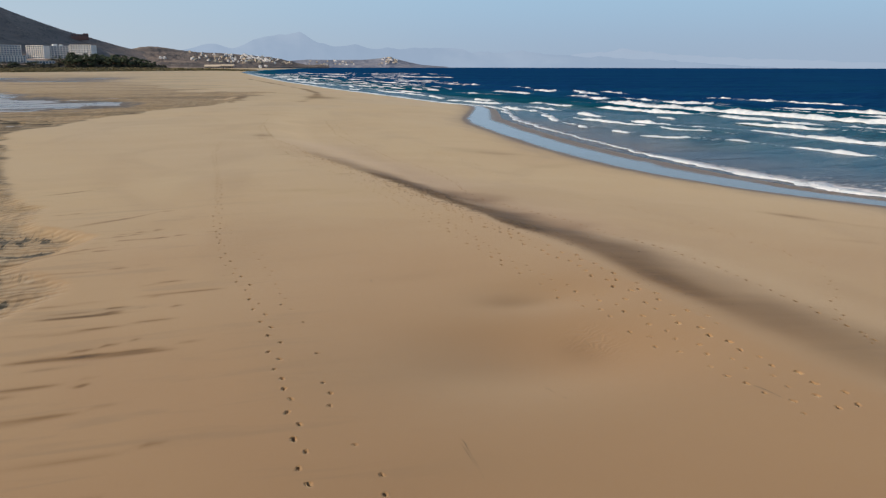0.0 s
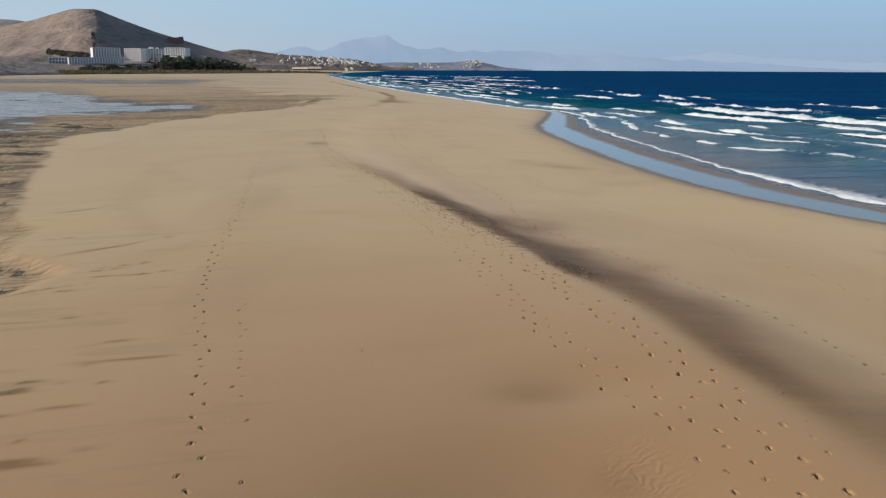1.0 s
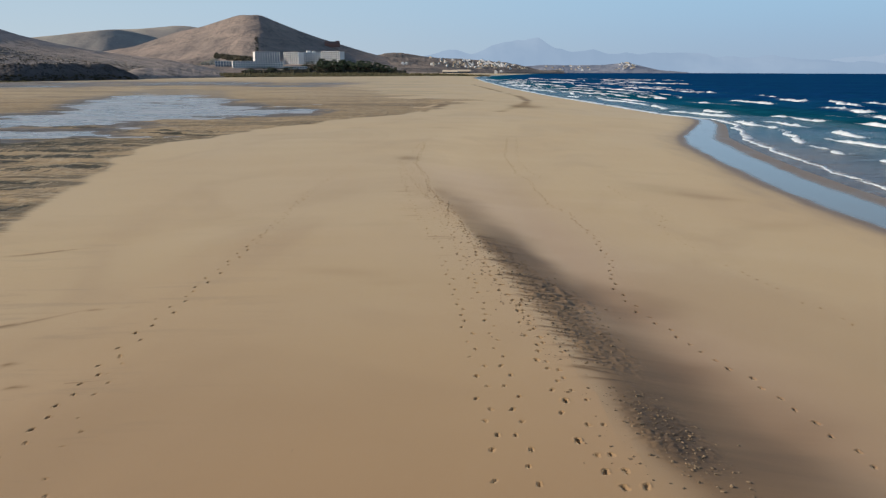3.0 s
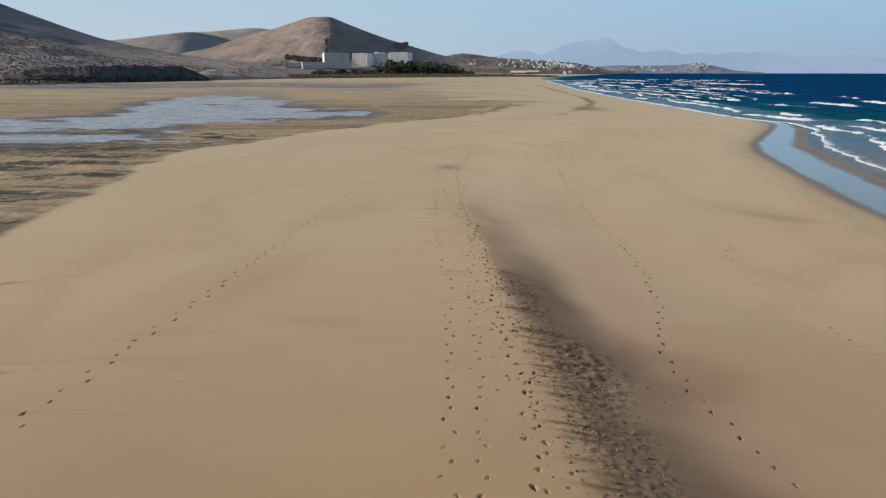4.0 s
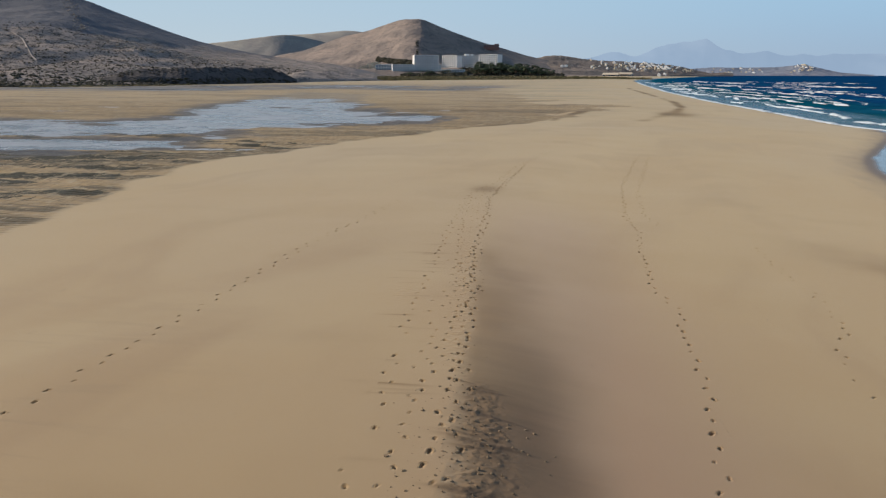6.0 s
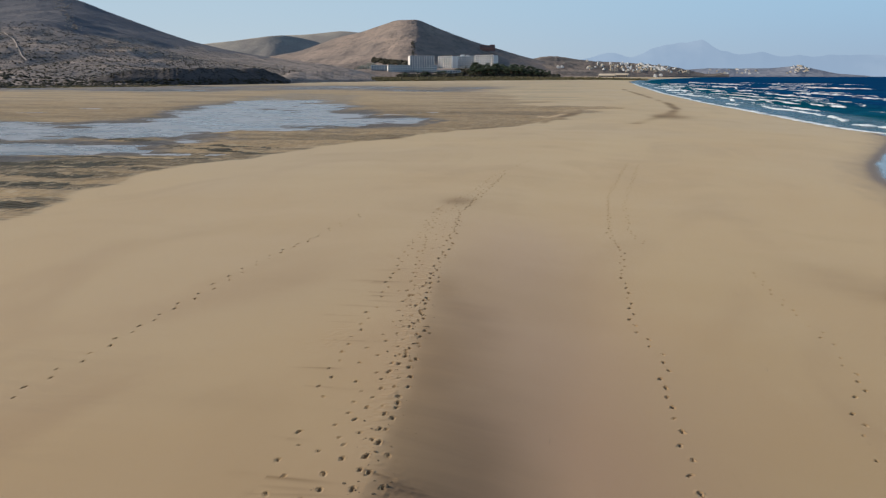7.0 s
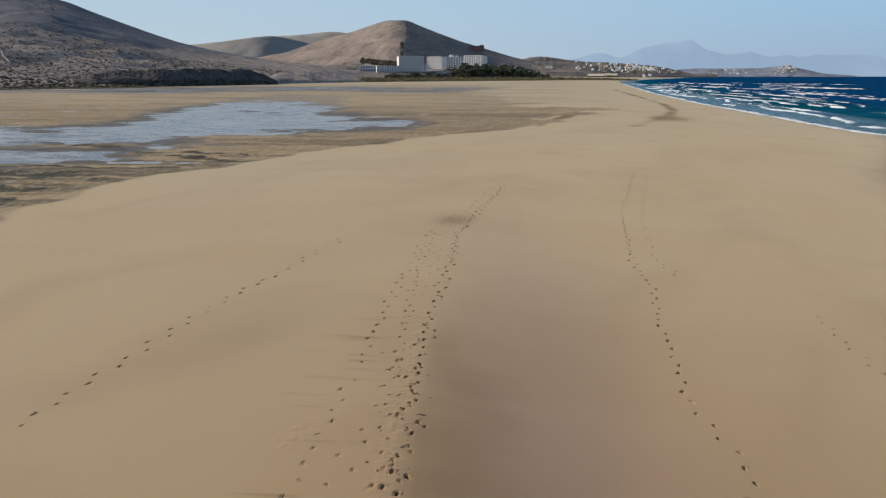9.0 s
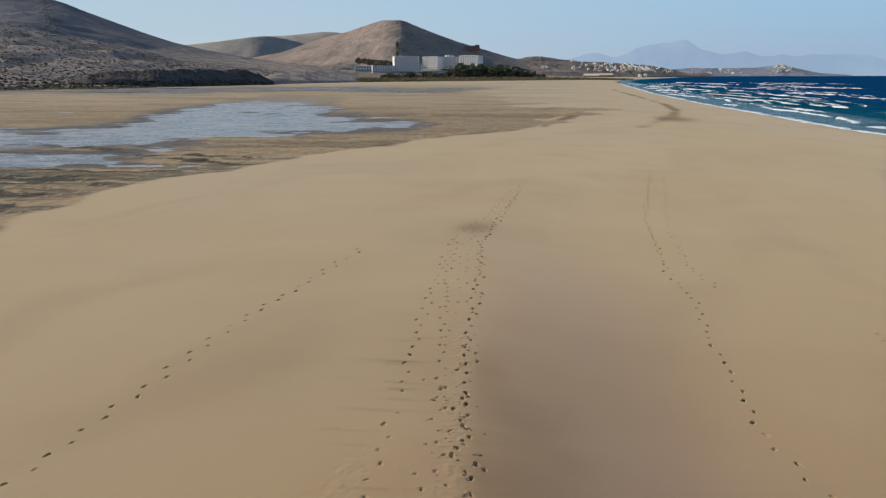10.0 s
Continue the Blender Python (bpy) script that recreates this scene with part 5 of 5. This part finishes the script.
for k in range(330):
    az = rng.uniform(-13.2, -3.3) if k < 150 else rng.uniform(-8.6, -3.4)
    if az < -9 and rng.random() < 0.6:
        continue
    x, y, z = (float(v[0]) for v in garden.point(np.array([az]), np.array([rng.uniform(0.06, 0.3) if az < -9.6 else rng.uniform(0.1, 0.85)])))
    big = rng.uniform(0.7, 1.0) if az < -8.8 else rng.uniform(0.9, 1.35) * (1 - 0.35 * float(smooth(-5.5, -3.3, az)))
    tree = copy_thing(rng.choice(palms), pose(x, y, z, rng.uniform(-5, 5), rng.uniform(-5, 5), rng.uniform(0, 360)))
    tree.scale = (big * 1.2, big * 1.2, big)


def on_hill(hill, az, elev):
    return Vector(seat(hill, az, elev))


def strewn(hill, az, u):
    """Places on a hill at arrays of bearing and depth."""
    return np.stack(hill.point(np.asarray(az, float), np.asarray(u, float)), 1)


def dirt_track(stops, wide, label, mat):
    """A pale worn track up the hillside."""
    pts = []
    for (a0, e0), (a1, e1) in zip(stops, stops[1:]):
        for k in range(14):
            pts.append(on_hill(near_hill, a0 + (a1 - a0) * k / 14, e0 + (e1 - e0) * k / 14))
    v, n = [], len(pts)
    for side in (-1, -0.4, 0.4, 1):
        for k, p in enumerate(pts):
            w = wide * (0.7 + 0.5 * math.sin(k * 1.7) ** 2)
            v.append((p.x + side * w, p.y + 0.2 * side * w, p.z + (0.5 if abs(side) < 1 else -0.6)))
    ob = mesh_object("dirt_track", v, grid_faces(4, n), mat)
    return tagged(ob, label, "track", kind="structure")


TRACK = material("worn_track", (0.46, 0.4, 0.35), 0.95, ((0.3, 0.4, 0.5),), ((0.38, 0.33, 0.29), 0.1), spec=0.1)
dirt_track([(-37.2, 2.35), (-36.7, 1.95), (-36.45, 1.4), (-36.3, 1.0), (-36.0, 0.7)], 1.1, "pale dirt track climbing the dark hillside", TRACK)


def clumps(name, places, mat, label, category, seed):
    """Many low rounded bushes as one object: (x, y, z, radius, height)."""
    r = np.random.RandomState(seed)
    bm = bmesh.new()
    bmesh.ops.create_icosphere(bm, subdivisions=1, radius=1)
    bm.verts.ensure_lookup_table()
    bv = np.array([v.co[:] for v in bm.verts])
    bf = np.array([[v.index for v in f.verts] for f in bm.faces])
    bm.free()
    V, F = [], []
    for k, (x, y, z, rad, h) in enumerate(places):
        j = 1 + 0.45 * (r.rand(len(bv), 1) - 0.5) * 2
        V.append(bv * j * np.array([rad, rad, h]) + np.array([x, y, z + h * 0.35]))
        F.append(bf + k * len(bv))
    ob = mesh_object(name, np.concatenate(V), np.concatenate(F), mat, smooth_shade=False)
    return tagged(ob, label, category, kind="stuff")


dice = np.random.RandomState(41)


def bushes(hill, az, u, lo, hi, flat):
    big = dice.uniform(lo, hi, len(az))
    return [(*p, b * 1.4, b * flat) for p, b in zip(strewn(hill, az, u), big)]


places = bushes(near_hill, dice.uniform(-42, -16, 9000), np.maximum(dice.rand(9000) ** 1.5 * 0.55, 0.004), 0.25, 0.75, 0.55)
places += bushes(near_hill, dice.uniform(-40, -29, 230), dice.rand(230) ** 2 * 0.1 + 0.004, 0.6, 1.5, 0.6)
places += bushes(bluff, dice.uniform(-31.5, -20.6, 170), dice.uniform(0.01, 0.2, 170), 0.5, 1.2, 0.6)
places += bushes(bluff, dice.uniform(-31.5, -20.6, 120), dice.uniform(0.5, 1.0, 120), 0.3, 0.8, 0.5)
clumps("hillside_scrub", places, SHRUB, "dark dry bushes scattered over the hill foot", "bushes", 3)
places = []
for k in range(60):
    p = on_hill(cone_hill, -12.6 + 0.22 * rng.random(), rng.uniform(1.0, 2.12))
    places.append((p.x, p.y, p.z, rng.uniform(1.2, 2.4), rng.uniform(0.7, 1.3)))
clumps("dark_gully", places, SHRUB, "dark strip of scrub in a gully on the cone hill", "bushes", 9)
places = []
rock_line = line([(-38, 1.9), (-31, 1.6), (-29.9, 1.42), (-28.2, 1.05), (-26, 0.85), (-24, 0.58), (-21, 0.42), (-19, 0.3)])
for k in range(760):
    if k < 520:
        az = rng.uniform(-31.5, -20)
        el = float(rock_line(az)) + rng.gauss(0, 0.13)
    elif k < 600:
        az = rng.uniform(-38, -20)
        el = rng.uniform(-0.2, 0.5)
    else:                                # the eroded scar high on the slope
        u = rng.random()
        az, el = -34.1 + 0.7 * u + rng.gauss(0, 0.2), 4.3 - 1.75 * u
    p = on_hill(near_hill, az, el)
    s = rng.uniform(0.3, 0.85)
    places.append((p.x, p.y, p.z, s * 1.6, s * 0.55))
clumps("pale_boulders", places, ROCK, "pale sandy boulders strewn over the hill foot", "rocks", 4)
places = bushes(marsh_bank, dice.uniform(-21.5, 2.5, 2600), dice.uniform(0.05, 1.0, 2600), 0.5, 1.3, 0.7)
for _ in range(260):
    az = rng.uniform(-37, -21)
    x, y = at(az, np.interp(az, [-36, -29, -21], [545, 580, 780]) + rng.uniform(-14, 8))
    s = rng.uniform(0.4, 0.8)
    places.append((x, y, ground_z(x, y), s * 2.0, s * 0.8))
clumps("salt_marsh", places, REED, "olive-brown belt of salt marsh plants along the flat", "marsh plants", 6)
places = []
for _ in range(260):
    az = rng.uniform(-15.2, -12.9)
    p = on_hill(cone_hill, az, rng.uniform(0.72, 1.0) - 0.1 * (az + 15))
    places.append((p.x, p.y, p.z, rng.uniform(2.5, 4.5), rng.uniform(1.6, 3.2)))
clumps("shelter_belt", places, SHRUB, "dark belt of shrubs on the slope behind the hotel", "bushes", 19)
az = dice.uniform(-13.5, -2.8, 800)
places = bushes(garden, az, np.where(az < -9.6, dice.uniform(0.03, 0.25, 800), dice.uniform(0.03, 0.8, 800)), 1.5, 3.6, 1.0)
clumps("garden_hedge", places, SHRUB, "dark hedge and shrubs below the hotel", "hedge", 7)


# ---- footprints: the pushed-up rims, each its own piece of its trail ----
def print_mesh(seed):
    """A broken crescent of pushed-up sand round a heel and ball."""
    r = random.Random(seed)
    bm = bmesh.new()
    start, span, n, rows = r.uniform(-1.4, 0.4), r.uniform(3.0, 4.6), 14, []
    for k in range(n):
        u = k / (n - 1)
        a = start + span * u
        f = 1.05 * (1 - 0.2 * math.sin(a) ** 2 * (math.cos(a) < 0.3))
        fat = math.sin(math.pi * (0.05 + 0.9 * u)) * r.uniform(0.35, 1.4)
        rows.append([bm.verts.new(((0.125 * f + o * fat) * math.cos(a), (0.056 * f + o * fat) * math.sin(a), z * fat - 0.004)) for o, z in ((-0.006, -0.012), (0.006, 0.004), (0.014, 0.005), (0.032, -0.006))])
    for a, b in zip(rows, rows[1:]):
        for k in range(3):
            bm.faces.new((a[k], a[k + 1], b[k + 1], b[k])).smooth = True
    me = bpy.data.meshes.new("footprint")
    bm.to_mesh(me), bm.free()
    me.materials.append(SAND)
    return me


PRINTS = [print_mesh(k) for k in range(7)]
rng = random.Random(77)
for label, steps in TRAILS:
    steps = [p for p in steps if -11 < p[0] < 25 and 11 < p[1] < 125]
    px, py = np.array([p[0] for p in steps]), np.array([p[1] for p in steps])
    gz = beach_height(px, py)
    gx, gy = (beach_height(px + 0.3, py) - beach_height(px - 0.3, py)) / 0.6, (beach_height(px, py + 0.3) - beach_height(px, py - 0.3)) / 0.6
    base = new("footprint_trail")
    base.location = (px[0], py[0], gz[0])
    tagged(base, label, "footprints", "footprint trails")
    for k, (x, y, head, big) in enumerate(steps):
        ob = new("footprint", rng.choice(PRINTS))
        ob.parent = base
        up = Vector((-gx[k], -gy[k], 1)).normalized()
        fw = Vector((math.cos(head), math.sin(head), 0))
        fw = (fw - up * fw.dot(up)).normalized()
        sd = up.cross(fw)
        m = Matrix((fw, sd, up)).transposed().to_4x4()
        ob.matrix_basis = Matrix.Translation((x - px[0], y - py[0], gz[k] - gz[0])) @ m @ Matrix.Diagonal((big, big * rng.uniform(0.85, 1.2), big * 0.65, 1))


# ---- loose clods of dark crust along the broken edge of the ridge ----
CLOD = material("dark_sand_clod", (0.19, 0.145, 0.095), 0.95, ((30, 0.5, 0.01),), ((0.29, 0.21, 0.13), 3.0), spec=0.1)
places = []
for y0, y1, s0, spread_s, count in ((33.5, 38.5, 0.95, 0.55, 420), (40, 56, 0.75, 0.75, 900), (45.5, 49.8, 1.5, 0.6, 260), (40, 58, -0.5, 0.45, 160), (21, 32, 1.2, 0.6, 40), (56, 76, 0.0, 0.3, 170), (29, 34, 1.6, 0.8, 90)):
    for _ in range(count):
        y = rng.uniform(y0, y1)
        x = float(crest(y)) + rng.gauss(s0, spread_s)
        r = 0.009 + 0.024 * rng.random() ** 2.5
        places.append((x, y, 0.0, r * rng.uniform(1.0, 1.6), r * rng.uniform(0.6, 1.0)))
px, py = np.array([p[0] for p in places]), np.array([p[1] for p in places])
pz = beach_height(px, py)
places = [(p[0], p[1], float(z) - 0.006, p[3], p[4]) for p, z in zip(places, pz)]
clumps("sand_clods", places, CLOD, "dark gritty clods along the broken ridge edge", "clods", 15)
